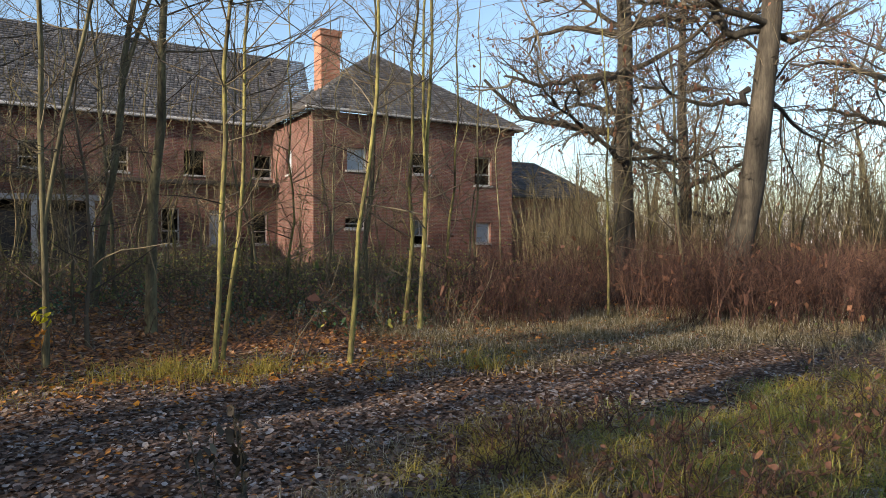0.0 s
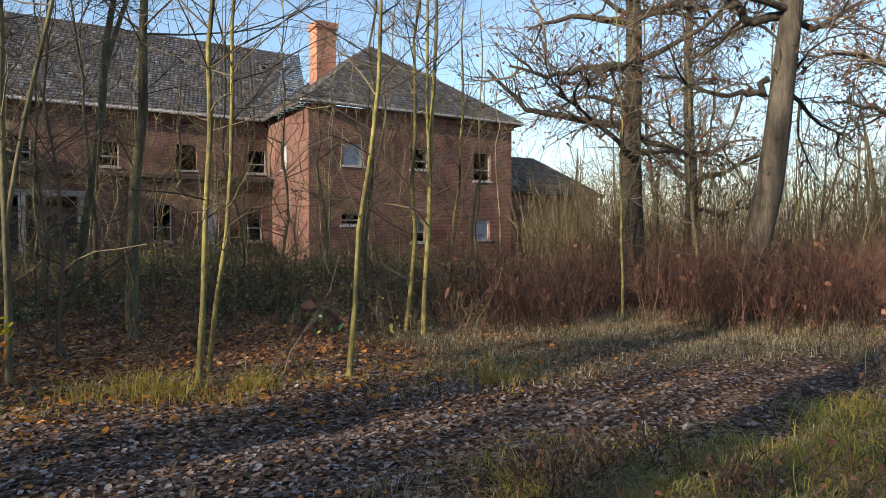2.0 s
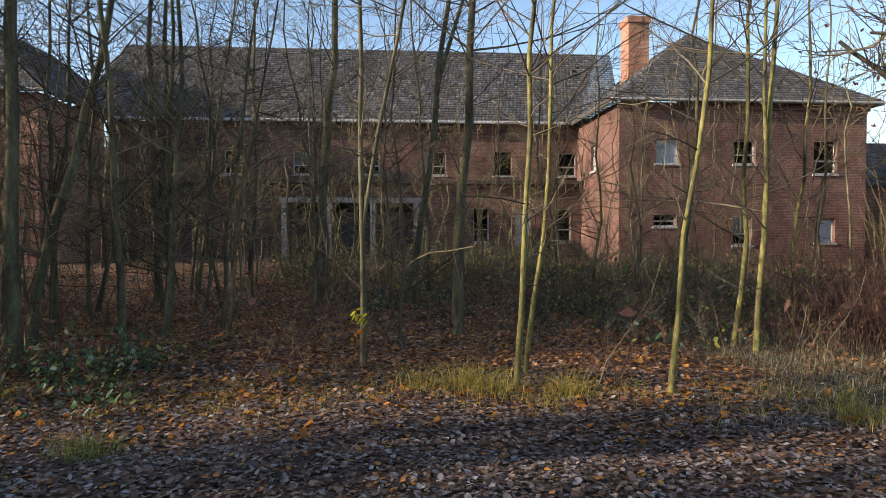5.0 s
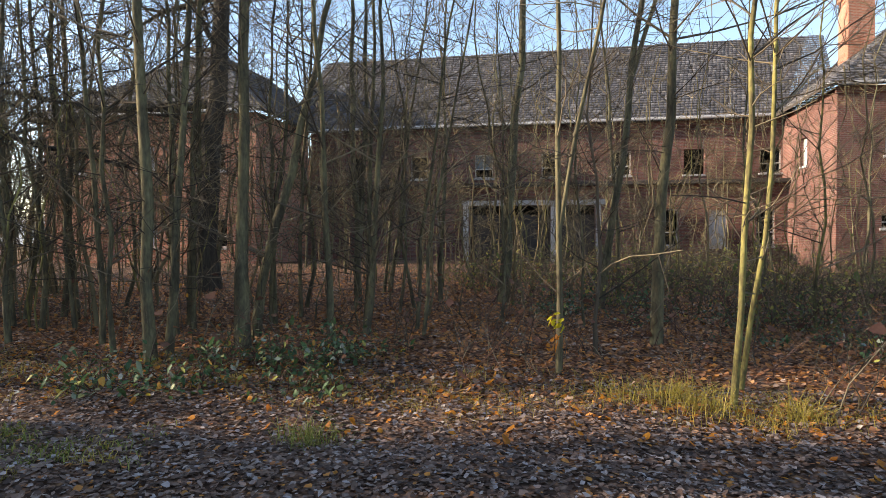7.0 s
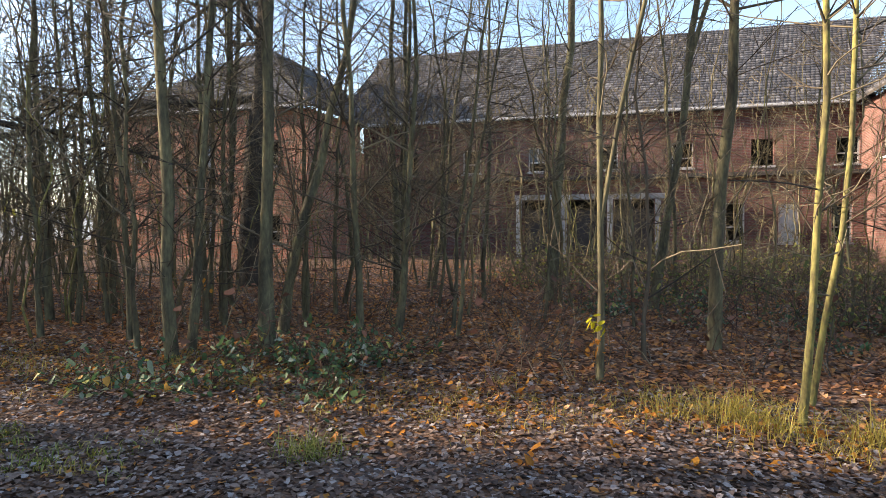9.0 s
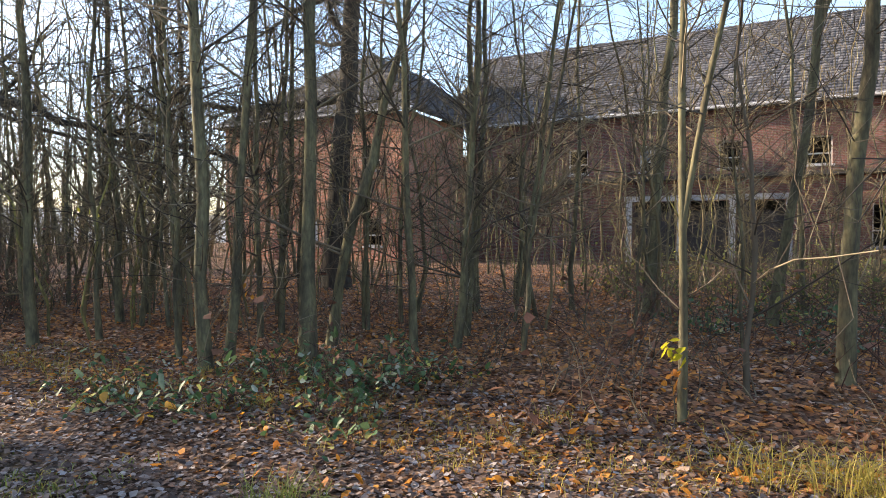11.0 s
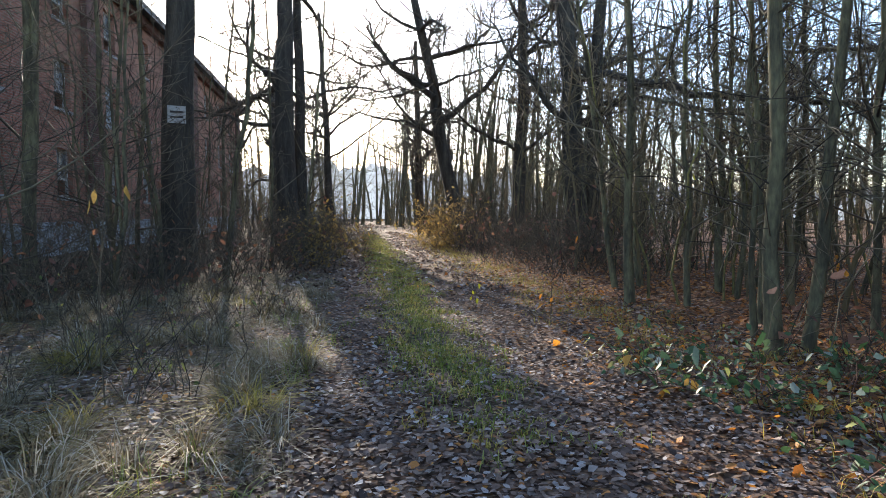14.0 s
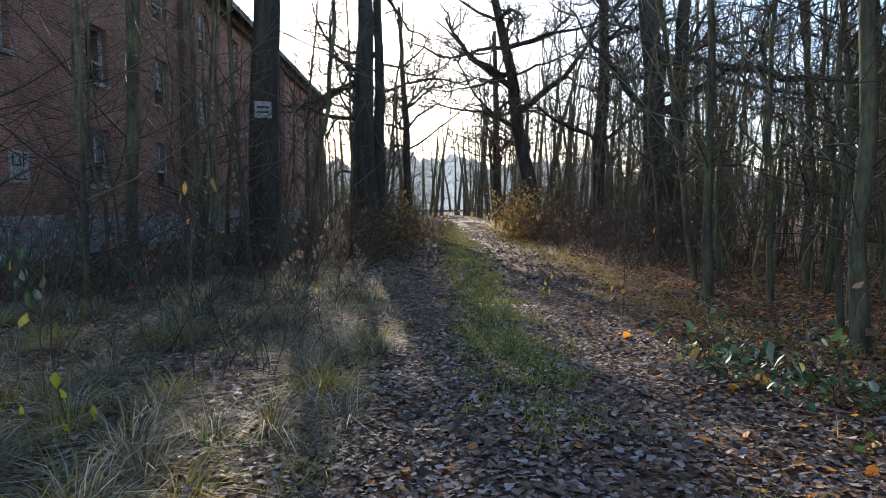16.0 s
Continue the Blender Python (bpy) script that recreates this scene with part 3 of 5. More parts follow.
    part("ledge", box_bm(-L, y0 - 1.35, 4.24, -0.004, y0 - 0.004, 4.46, 0.03), TIMBER_DARK, h, "dark felted lean-to roof edge")
    part("lintel", box_bm(-16.9, y0 - 1.0, 3.22, -9.0, y0 - 0.904, 3.5, 0.02), CONCRETE, h, "pale concrete beam")
    for i, (a, b) in enumerate(bays):
        part("pillar", box_bm(-L + b + 0.05, y0 - 1.02, -0.2, -L + b + 0.33, y0 - 0.904, 3.21, 0.02), PAINT if i == 1 else CONCRETE, h, "flaking pale pillar")
        part("shutter", box_bm(-L + a + 0.02, y0 - 0.6, 0.2, -L + b - 0.02, y0 - 0.55, 2.7, 0.0), TIMBER_DARK, h, "weathered dark door leaf")
    part("cornice", box_bm(-L, y0 - 0.14, EAVE - 0.35, -0.13, y0 - 0.004, EAVE - 0.02, 0.03), BRICK, h)
    part("gutter", box_bm(-L, y0 - 0.58, EAVE - 0.02, -0.6, y0 - 0.4, EAVE + 0.14, 0.04), ZINC, h, "pale zinc gutter")
    rb = y0 + 6.0
    slab("roof", h, ((-L - 2, y0 - o, e0), (0.5, y0 - o, e0), (0.5, rb, RIDGE), (-L - 1.2, rb, RIDGE)), 0.12, TIMBER_DARK)
    tiles_on("roof_tiles", h, (-L - 1, y0 - o, e0), (2.5, y0 - o, e0), (4.0, rb, RIDGE), (-L - 1.4, rb, RIDGE), TILE)
    slab("roof", h, ((3, rb + 6, e0), (-L - 2, rb + 6, e0), (-L - 1.2, rb, RIDGE - 0.02), (3, rb, RIDGE - 0.02)), 0.12, TIMBER_DARK)
    wall_with_holes("wall", h, L + 12, -0.3, EAVE, 0.4, [], BRICK, (0, rb + 5.5), (-1, 0))
    # near-black sheets added behind the broken windows as the rooms' shade
    part("shade_partition", box_bm(-L, y0 + 3.2, -0.2, 0, y0 + 3.4, EAVE - 0.1), INSIDE, h)
    part("shade_partition", box_bm(0.41, 4.2, -0.2, 11.9, 4.4, EAVE - 0.1), INSIDE, h)
    part("shade_partition", box_bm(-0.2, y0 + 0.41, -0.2, -0.01, y0 + 3.19, EAVE - 0.1), INSIDE, h)
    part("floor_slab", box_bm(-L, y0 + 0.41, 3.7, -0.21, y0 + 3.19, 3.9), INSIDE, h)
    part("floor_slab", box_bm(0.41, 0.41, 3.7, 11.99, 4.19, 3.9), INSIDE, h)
    # left wing, a mirror of the right one
    x0, x1 = -L - 12.4, -L
    l_holes = [(1.6, 2.6, *up), (5.7, 6.7, *up), (9.7, 10.7, *up), (5.7, 6.8, *lo), (9.7, 10.8, *lo)]
    # sun on this wing is put into the brighter brick colour
    wall_with_holes("wall", h, 12.4, -0.3, EAVE, 0.4, l_holes, BRICK_ORANGE_LIT, (x0, 0), (1, 0))
    for i, (a, b, c, d) in enumerate(l_holes):
        window_at(h, (x0, 0), (1, 0), a, b, c, d, ("broken", "board", "broken", "board", "broken")[i])
    wall_with_holes("wall", h, 6.0, -0.3, EAVE, 0.4, [], BRICK_ORANGE_LIT, (x1, 0.404), (0, 1))
    wall_with_holes("wall", h, 13.0, -0.3, EAVE, 0.4, [], BRICK_ORANGE_LIT, (x0, 13.4), (0, -1))
    # added dark sheet: room shade behind the left wing's windows
    part("shade_partition", box_bm(x0 + 0.41, 4.2, -0.2, x1 - 0.41, 4.4, EAVE - 0.1), INSIDE, h)
    ap2, bk2 = (x0 + 6.2, 6.2, 12.9), (x0 + 6.2, 13.5, 12.9)
    for pts in (((x0 - o, -o, e0), (x1 + o, -o, e0), ap2), ((x0 - o, 13.5, e0), (x0 - o, -o, e0), ap2, bk2), ((x1 + o, -o, e0), (x1 + o, 13.5, e0), bk2, ap2)):
        slab("roof", h, pts, 0.12, TIMBER_DARK)
    tiles_on("roof_tiles", h, (x0 - o, -o, e0), (x1 + o, -o, e0), (ap2[0] + 0.05, 6.2, 12.9), (ap2[0] - 0.05, 6.2, 12.9), TILE)
    tiles_on("roof_tiles", h, (x1 + o, -o, e0), (x1 + o, 13.5, e0), bk2, ap2, TILE)
    part("gutter", box_bm(x0 - 0.5, -0.55, EAVE - 0.02, x1 + 0.5, -0.38, EAVE + 0.12, 0.04), ZINC, h)
    # low annexe beyond the right wing
    bx0, bx1, by, be, br = 12.81, 24.0, 4.5, 4.15, 7.1
    wall_with_holes("wall", h, bx1 - bx0, -0.3, be, 0.35, [(5.2, 6.6, 1.2, 1.75)], BRICK, (bx0, by), (1, 0))
    window_at(h, (bx0, by), (1, 0), 5.2, 6.6, 1.2, 1.75, "broken")
    wall_with_holes("wall", h, 7.0, -0.3, be, 0.35, [], BRICK, (bx1, by + 0.354), (0, 1))
    # added dark sheet: room shade inside the annexe
    part("shade_partition", box_bm(bx0, by + 2.0, -0.2, bx1 - 0.4, by + 2.1, be - 0.1), INSIDE, h)
    for pts in (((bx0, by - 0.4, be), (bx1 + 0.4, by - 0.4, be), (bx1 - 3.2, by + 3.6, br), (bx0, by + 3.6, br)), ((bx1 + 0.4, by - 0.4, be), (bx1 + 0.4, by + 7.6, be), (bx1 - 3.2, by + 3.6, br)), ((bx1 + 0.4, by + 7.6, be), (bx0, by + 7.6, be), (bx0, by + 3.6, br), (bx1 - 3.2, by + 3.6, br))):
        slab("roof", h, pts, 0.1, TIMBER_DARK)
    tiles_on("roof_tiles", h, (bx0, by - 0.4, be), (bx1 + 0.4, by - 0.4, be), (bx1 - 3.2, by + 3.6, br), (bx0, by + 3.6, br), TILE_DARK)
    # chimney in the valley between main roof and wing
    ch = new("chimney")
    ch.parent = h
    cx, cy = 3.6, 7.4
    # brighter brick copy here too, for the sunlit shaft
    part("chimney_shaft", box_bm(cx - 0.62, cy - 0.62, 8.5, cx + 0.62, cy + 0.62, 13.75, 0.02), BRICK_ORANGE_LIT, ch)
    part("cap", box_bm(cx - 0.72, cy - 0.72, 13.75, cx + 0.72, cy + 0.72, 14.15, 0.03), BRICK_ORANGE_LIT, ch)
    part("flue", box_bm(cx - 0.3, cy - 0.3, 14.15, cx + 0.3, cy + 0.3, 14.3, 0.02), CONCRETE, ch)
    return h


brick_house()

# ---------------------------------------------------------------- the house beside the track
LANE = 122.9
lane_d = np.array((-math.sin(radians(LANE)), math.cos(radians(LANE))))
lane_l = np.array((-lane_d[1], lane_d[0]))


def lane_house():
    o = np.array((-1.92, 4.19)) + lane_l * 9.0 + lane_d * 8.0
    # local x runs down the lane, the front faces the lane
    turn = math.degrees(math.atan2(lane_d[1], lane_d[0]))
    h = house_frame("lane_house", "shaded three-storey orange brick house on a grey plinth beside the track", o[0], o[1], 0.0, turn)
    L, H = 48.0, 9.9
    holes = []
    for i in range(1, 11):
        a = 0.75 + 4.25 * i
        for z in (1.8, 4.6, 7.4):
            if i > 1 or z > 2:
                holes.append((a, a + 1.15, z, z + 1.55))
    wall_with_holes("wall", h, L, 1.02, H, 0.45, holes, BRICK_ORANGE_LIT, (0, 0), (1, 0))
    for i, (a, b, c, d) in enumerate(holes):
        window_at(h, (0, 0), (1, 0), a, b, c, d, ("cross", "broken", "cross", "board", "cross")[i * 7 % 5])
    part("plinth", box_bm(0, -0.12, -0.3, L, 0.45, 1.016, 0.03), PLINTH, h, "grey plastered stone plinth")
    gb = new("sign_board")
    gb.parent = h
    part("panel", box_bm(5.9, -0.05, 1.75, 6.58, -0.004, 2.45, 0.01), PAINT, gb, "pale board with dark scrawl")
    for q, (a, c, w, e) in enumerate(((5.27, 1.95, 0.05, 0.3), (5.38, 1.95, 0.2, 0.05), (5.36, 2.2, 0.2, 0.05), (5.53, 1.98, 0.05, 0.24), (5.64, 1.95, 0.05, 0.3), (5.64, 2.2, 0.16, 0.05), (5.3, 1.65, 0.5, 0.04))):
        part("scrawl", box_bm(a + 0.69, -0.06, c + 0.17, a + w + 0.69, -0.052, c + e * 0.85 + 0.17), TIMBER_DARK, gb)
    for x in (0.0, L):
        s = box_bm(x - 0.45 if x else 0, 0.454, -0.3, x if x else 0.45, 12.0, H)
        part("wall", s, BRICK_ORANGE_LIT, h)
    for i in range(4):
        x = 1.0 + 15.2 * i
        part("pier", box_bm(x - 0.6, -0.22, 1.02, x + 0.6, -0.004, H, 0.03), BRICK, h)
    part("wall", box_bm(0.454, 11.6, -0.3, L - 0.454, 12.0, H), BRICK_ORANGE_LIT, h)
    # added dark sheet: shade of the rooms along the lane front
    part("shade_partition", box_bm(0.46, 3.0, -0.2, L - 0.46, 3.15, H - 0.1), INSIDE, h)
    part("cornice", box_bm(-0.2, -0.3, H - 0.4, L + 0.2, -0.004, H - 0.02, 0.04), BRICK, h)
    part("gutter", box_bm(-0.4, -0.75, H, L + 0.4, -0.55, H + 0.14, 0.04), ZINC, h)
    slab("roof", h, ((-0.5, -0.7, H), (L + 0.5, -0.7, H), (L - 4, 6, H + 4.2), (4, 6, H + 4.2)), 0.14, TILE_DARK)
    slab("roof", h, ((L + 0.5, 12.6, H), (-0.5, 12.6, H), (4, 6, H + 4.2), (L - 4, 6, H + 4.2)), 0.14, TILE_DARK)
    slab("roof", h, ((L + 0.5, -0.7, H), (L + 0.5, 12.6, H), (L - 4, 6, H + 4.2)), 0.14, TILE_DARK)
    slab("roof", h, ((-0.5, 12.6, H), (-0.5, -0.7, H), (4, 6, H + 4.2)), 0.14, TILE_DARK)
    return h


lane_house()


# ---------------------------------------------------------------- trees
def bend(rng, p, d, length, n, wob, lift=0.0):
    """A wandering line of n + 1 points from p along d."""
    dx, dy, dz = float(d[0]), float(d[1]), float(d[2])
    x, y, z = float(p[0]), float(p[1]), float(p[2])
    k = 1 / max(1e-9, math.sqrt(dx * dx + dy * dy + dz * dz))
    dx, dy, dz = dx * k, dy * k, dz * k
    g = (rng.standard_normal(3 * n) * wob).tolist()
    s = length / n
    pts = [(x, y, z)]
    for i in range(n):
        dx, dy, dz = dx + g[3 * i], dy + g[3 * i + 1], dz + g[3 * i + 2] + lift
        k = s / math.sqrt(dx * dx + dy * dy + dz * dz)
        x, y, z = x + dx * k, y + dy * k, z + dz * k
        dx, dy, dz = dx * k / s, dy * k / s, dz * k / s
        pts.append((x, y, z))
    return np.array(pts)


def twigs_on(rng, T, line, r, count, length, leaves=None, leaf_n=0, sub=2, lo=0.25, minr=0.0025):
    """Side twigs along a line, each with a few finer ones; leaves may hang on their tips."""
    n = len(line) - 1
    for _ in range(count):
        t = rng.uniform(lo, 1.0) * n
        i = min(int(t), n - 1)
        p = line[i] + (line[i + 1] - line[i]) * (t - i)
        ax = line[i + 1] - line[i]
        ax /= np.linalg.norm(ax)
        side = rng.normal(0, 1, 3)
        side -= ax * side.dot(ax)
        side /= np.linalg.norm(side)
        ln = length * rng.uniform(0.45, 1.15)
        tw = bend(rng, p, ax * 0.75 + side * 0.8 + np.array((0, 0, 0.15)), ln, 2, 0.2, 0.03)
        rr = max(r * 0.45, minr * 1.6)
        T.add(tw, np.linspace(rr, minr, 3), 3)
        for _ in range(sub):
            k = rng.integers(0, 2)
            q = tw[k] + (tw[k + 1] - tw[k]) * rng.uniform(0, 1)
            s2 = bend(rng, q, (tw[k + 1] - tw[k]) / ln * 3 + rng.normal(0, 0.7, 3), ln * rng.uniform(0.3, 0.6), 1, 0.2)
            T.add(s2, (max(minr, rr * 0.45), minr * 0.7), 3)
            if leaves is not None and leaf_n:
                m = rng.integers(0, leaf_n + 1)
                if m:
                    u, w = rand_leaves(rng, m, 0.03, 0.055, 0.8)
                    leaves.add(s2[-1] + rng.normal(0, 0.05, (m, 3)), u, w, 0.3)


def slim_tree(rng, r, h, lean, branches=32, wob=0.026, low=0.12, blen=1.6, leaf_n=0, fork=0.0, twig=4, fork_az=None):
    """A young tree: slender trunk, rising side branches, fine twigs. Returns the tubes of trunk and crown and the leaves."""
    trunk, crown, lv = Tubes(), Tubes(), Leaves()
    n = 12
    z = np.linspace(0, h, n + 1)
    off = np.cumsum(rng.normal(0, wob * 1.6, (n + 1, 2)), 0)
    off -= off[0]
    side = rng.uniform(0, 2 * np.pi)
    off += (0.006 * h * np.sin(z / h * rng.uniform(2.5, 6.0)))[:, None] * np.array((math.cos(side), math.sin(side)))
    line = np.stack([lean[0] * z + off[:, 0], lean[1] * z + off[:, 1], z], 1)
    line[0, 2] = -0.15
    rad = np.maximum(0.9 * r * (1 - 0.8 * (z / h)), 0.006)
    rad *= rng.uniform(0.9, 1.1, n + 1)
    rad[0] *= 1.25
    trunk.add(line, rad, 7)
    mains = [(line, rad)]
    if fork:
        k = max(1, int(fork / h * n))
        a = rng.uniform(0, 2 * np.pi) if fork_az is None else radians(fork_az)
        foot = line[k] + (line[k + 1] - line[k]) * (fork / h * n - k)
        l2 = bend(rng, foot, (0.16 * math.cos(a) + lean[0], 0.16 * math.sin(a) + lean[1], 1.0), h - fork, 8, 0.05, 0.05)
        r2 = np.linspace(rad[k] * 0.75, 0.006, 9)
        trunk.add(l2, r2, 7)
        mains.append((l2, r2))
    for line_m, rad_m in mains:
        nn = len(line_m) - 1
        for _ in range(int(1.1 * branches / len(mains))):
            t = (low + (0.98 - low) * rng.uniform(0, 1) ** 1.1) * nn
            i = min(int(t), nn - 1)
            p = line_m[i] + (line_m[i + 1] - line_m[i]) * (t - i)
            a = rng.uniform(0, 2 * np.pi)
            el = rng.uniform(0.15, 1.0)
            d = (math.cos(a), math.sin(a), el)
            ln = blen * rng.uniform(0.45, 1.3) * (1.1 - 0.5 * t / nn)
            br = bend(rng, p, d, ln, 4, 0.1, 0.06)
            r0 = min(rad_m[i] * 0.4, 0.005 + 0.0055 * ln)
            crown.add(br, np.linspace(r0, 0.0045, 5), 4)
            twigs_on(rng, crown, br, r0 * 0.7, twig, ln * 0.65, lv, leaf_n, 2, 0.15, 0.0026)
        for _ in range(int(0.6 * branches / len(mains))):
            t = rng.uniform(0.06, 0.6) * nn
            i = min(int(t), nn - 1)
            p = line_m[i] + (line_m[i + 1] - line_m[i]) * (t - i)
            a = rng.uniform(0, 2 * np.pi)
            ln = rng.uniform(0.3, 1.1) * blen / 1.6
            br = bend(rng, p, (math.cos(a), math.sin(a), rng.uniform(-0.2, 0.9)), ln, 3, 0.15, 0.03)
            crown.add(br, np.linspace(0.0085, 0.0035, 4), 3)
            twigs_on(rng, crown, br, 0.006, 3, ln * 0.55, lv, leaf_n, 1, 0.2, 0.003)
    return trunk, crown, lv


def plant_tree(name, x, y, r, h, lean, seed, bark, label, group="", crown_bark=None, **kw):
    rng = np.random.default_rng(seed)
    trunk, crown, lv = slim_tree(rng, r, h, lean, **kw)
    root = new(name)
    root.location = (x, y, float(height(x, y)))
    trunk.put("trunk", bark, root)
    crown.put("crown", crown_bark or TWIG, root)
    lv.put("foliage", BROWN_LEAF, root, "few withered brown leaves")
    return tagged(root, label, "tree", group)


plant_tree("young_tree", -1.10, 7.52, 0.031, 9, (0.075, 0.009), 101, SAP_BARK, "slender young tree with yellow-green mossy bark", branches=24, low=0.3)
plant_tree("young_tree", -2.52, 7.25, 0.034, 10, (0.030, 0.011), 102, SAP_BARK, "slender young tree with yellow-green mossy bark", branches=24, low=0.3)
plant_tree("young_tree", -2.68, 7.95, 0.032, 9, (0.100, 0.035), 103, SAP_BARK, "slender young tree with yellow-green mossy bark", branches=24, low=0.3)
plant_tree("young_tree", -4.15, 9.35, 0.082, 12, (0.020, 0.010), 104, GREY_BARK, "stout grey-barked tree with moss at its foot", branches=34, low=0.3, blen=2.2)
plant_tree("young_tree", -4.25, 7.13, 0.038, 10, (-0.012, -0.008), 105, GREY_BARK, "forked young tree beside a yellow seedling", branches=30, low=0.2, fork=1.5, fork_az=36, wob=0.012)
plant_tree("young_tree", -6.50, 12.10, 0.085, 11, (0.115, 0.060), 106, GREY_BARK, "slender grey-green young tree", branches=30, low=0.3, fork=4.2)
plant_tree("young_tree", -8.70, 12.00, 0.135, 12, (0.052, 0.038), 107, GREY_BARK, "tall young tree with mossy bark", branches=34, low=0.3, blen=2.0)
plant_tree("young_tree", -0.68, 10.80, 0.043, 9, (0.020, 0.000), 108, SAP_BARK, "slender young tree with yellow-green mossy bark", branches=22)
plant_tree("young_tree", -0.38, 10.35, 0.048, 9, (0.040, 0.000), 109, SAP_BARK, "slender young tree with yellow-green mossy bark", branches=26, fork=2.4)
plant_tree("young_tree", 0.04, 11.50, 0.033, 7, (0.030, 0.000), 110, SAP_BARK, "slender young tree with yellow-green mossy bark", branches=18)
plant_tree("young_tree", 3.02, 11.93, 0.028, 8, (-0.008, 0.000), 111, SAP_BARK, "slender young tree with yellow-green mossy bark", branches=24)
plant_tree("young_tree", 5.08, 13.46, 0.050, 8, (-0.020, 0.008), 112, GREY_BARK, "thin bare sapling in the undergrowth", branches=24)
plant_tree("young_tree", -2.98, 12.64, 0.031, 7, (0.000, 0.000), 113, SAP_BARK, "thin bare sapling in the undergrowth", branches=20)
plant_tree("young_tree", -7.00, 14.00, 0.050, 9, (-0.044, -0.024), 114, GREY_BARK, "thin bare sapling in the undergrowth")
plant_tree("young_tree", -9.50, 4.42, 0.046, 9, (-0.003, -0.035), 115, GREY_BARK, "grey-barked young tree among fallen leaves")
plant_tree("young_tree", -8.12, 4.48, 0.080, 11, (-0.004, -0.030), 116, GREY_BARK, "grey-barked young tree among fallen leaves", branches=30, low=0.25)
plant_tree("young_tree", -8.25, 4.72, 0.063, 10, (0.008, 0.045), 117, GREY_BARK, "grey-barked young tree among fallen leaves", branches=30, low=0.25)
plant_tree("young_tree", -12.30, 7.00, 0.070, 10, (0.023, 0.052), 118, GREY_BARK, "grey-barked young tree among fallen leaves")
plant_tree("young_tree", -7.85, 5.50, 0.098, 11, (0.010, 0.034), 119, GREY_BARK, "grey-barked young tree among fallen leaves", branches=30, low=0.2)
plant_tree("young_tree", -8.35, 5.95, 0.080, 9, (0.075, 0.200), 120, GREY_BARK, "leaning dark tree with a kinked stem", wob=0.05, branches=26)
plant_tree("young_tree", -10.60, 9.70, 0.075, 10, (0.017, 0.020), 121, GREY_BARK, "grey-barked young tree among fallen leaves")
plant_tree("young_tree", -8.30, 7.90, 0.050, 9, (0.027, 0.031), 122, GREY_BARK, "slender grey-green young tree")
plant_tree("young_tree", -12.20, 12.00, 0.060, 9, (0.082, 0.087), 123, GREY_BARK, "thin bare sapling in the undergrowth")
plant_tree("young_tree", -9.70, 11.20, 0.050, 9, (0.015, 0.014), 124, GREY_BARK, "thin bare sapling in the undergrowth")
plant_tree("young_tree", -12.00, 4.90, 0.060, 9, (0.000, -0.005), 125, GREY_BARK, "grey-barked young tree among fallen leaves")
plant_tree("young_tree", -13.00, 5.00, 0.060, 9, (0.009, 0.030), 126, GREY_BARK, "grey-barked young tree among fallen leaves")
plant_tree("young_tree", -12.00, 4.00, 0.065, 9, (-0.003, -0.013), 127, GREY_BARK, "grey-barked young tree among fallen leaves")
plant_tree("young_tree", -9.60, 7.60, 0.040, 8, (-0.009, -0.013), 128, GREY_BARK, "thin bare sapling in the undergrowth")
plant_tree("young_tree", -9.90, 5.85, 0.047, 9, (0.000, 0.006), 129, GREY_BARK, "grey-barked young tree among fallen leaves")
plant_tree("young_tree", -4.40, 8.20, 0.030, 5, (0.012, 0.007), 130, TWIG, "thin bare sapling in the undergrowth", branches=16)
plant_tree("young_tree", -10.75, 2.90, 0.070, 10, (0.000, -0.014), 131, GREY_BARK, "grey-barked young tree among fallen leaves", branches=30)
plant_tree("young_tree", -9.70, 5.50, 0.050, 9, (0.006, 0.020), 132, GREY_BARK, "grey-barked young tree among fallen leaves")
plant_tree("young_tree", -8.90, 4.35, 0.036, 9, (-0.003, -0.033), 133, GREY_BARK, "grey-barked young tree among fallen leaves")
plant_tree("young_tree", -7.65, 6.72, 0.054, 10, (-0.010, -0.015), 134, GREY_BARK, "grey-barked young tree among fallen leaves")
plant_tree("young_tree", -9.40, 6.90, 0.040, 8, (0.016, 0.041), 135, GREY_BARK, "thin bare sapling in the undergrowth")
plant_tree("young_tree", -7.50, 7.20, 0.058, 7, (0.016, 0.026), 136, GREY_BARK, "thin bare sapling in the undergrowth")
plant_tree("young_tree", -12.10, -5.50, 0.080, 10, (-0.088, 0.097), 137, GREY_BARK, "thin bare sapling in the undergrowth")
plant_tree("young_tree", -12.50, 2.45, 0.058, 9, (0.020, -0.140), 138, GREY_BARK, "thin bare sapling in the undergrowth")
plant_tree("young_tree", -10.60, 3.64, 0.044, 8, (0.000, 0.010), 139, GREY_BARK, "thin bare sapling in the undergrowth")
plant_tree("young_tree", -11.30, 4.20, 0.042, 8, (0.000, -0.011), 140, GREY_BARK, "thin bare sapling in the undergrowth")
plant_tree("young_tree", -7.80, -5.10, 0.120, 10, (-0.030, 0.020), 141, GREY_BARK, "dark bushy tree close to the lane house", branches=24, low=0.12, blen=2.4, fork=1.2)
plant_tree("young_tree", -9.40, -5.40, 0.070, 8, (0.080, 0.050), 142, GREY_BARK, "thin bare sapling in the undergrowth", branches=34, low=0.1, fork=0.8)
plant_tree("young_tree", -15.20, -5.80, 0.050, 9, (-0.050, 0.040), 143, GREY_BARK, "thin bare sapling in the undergrowth")
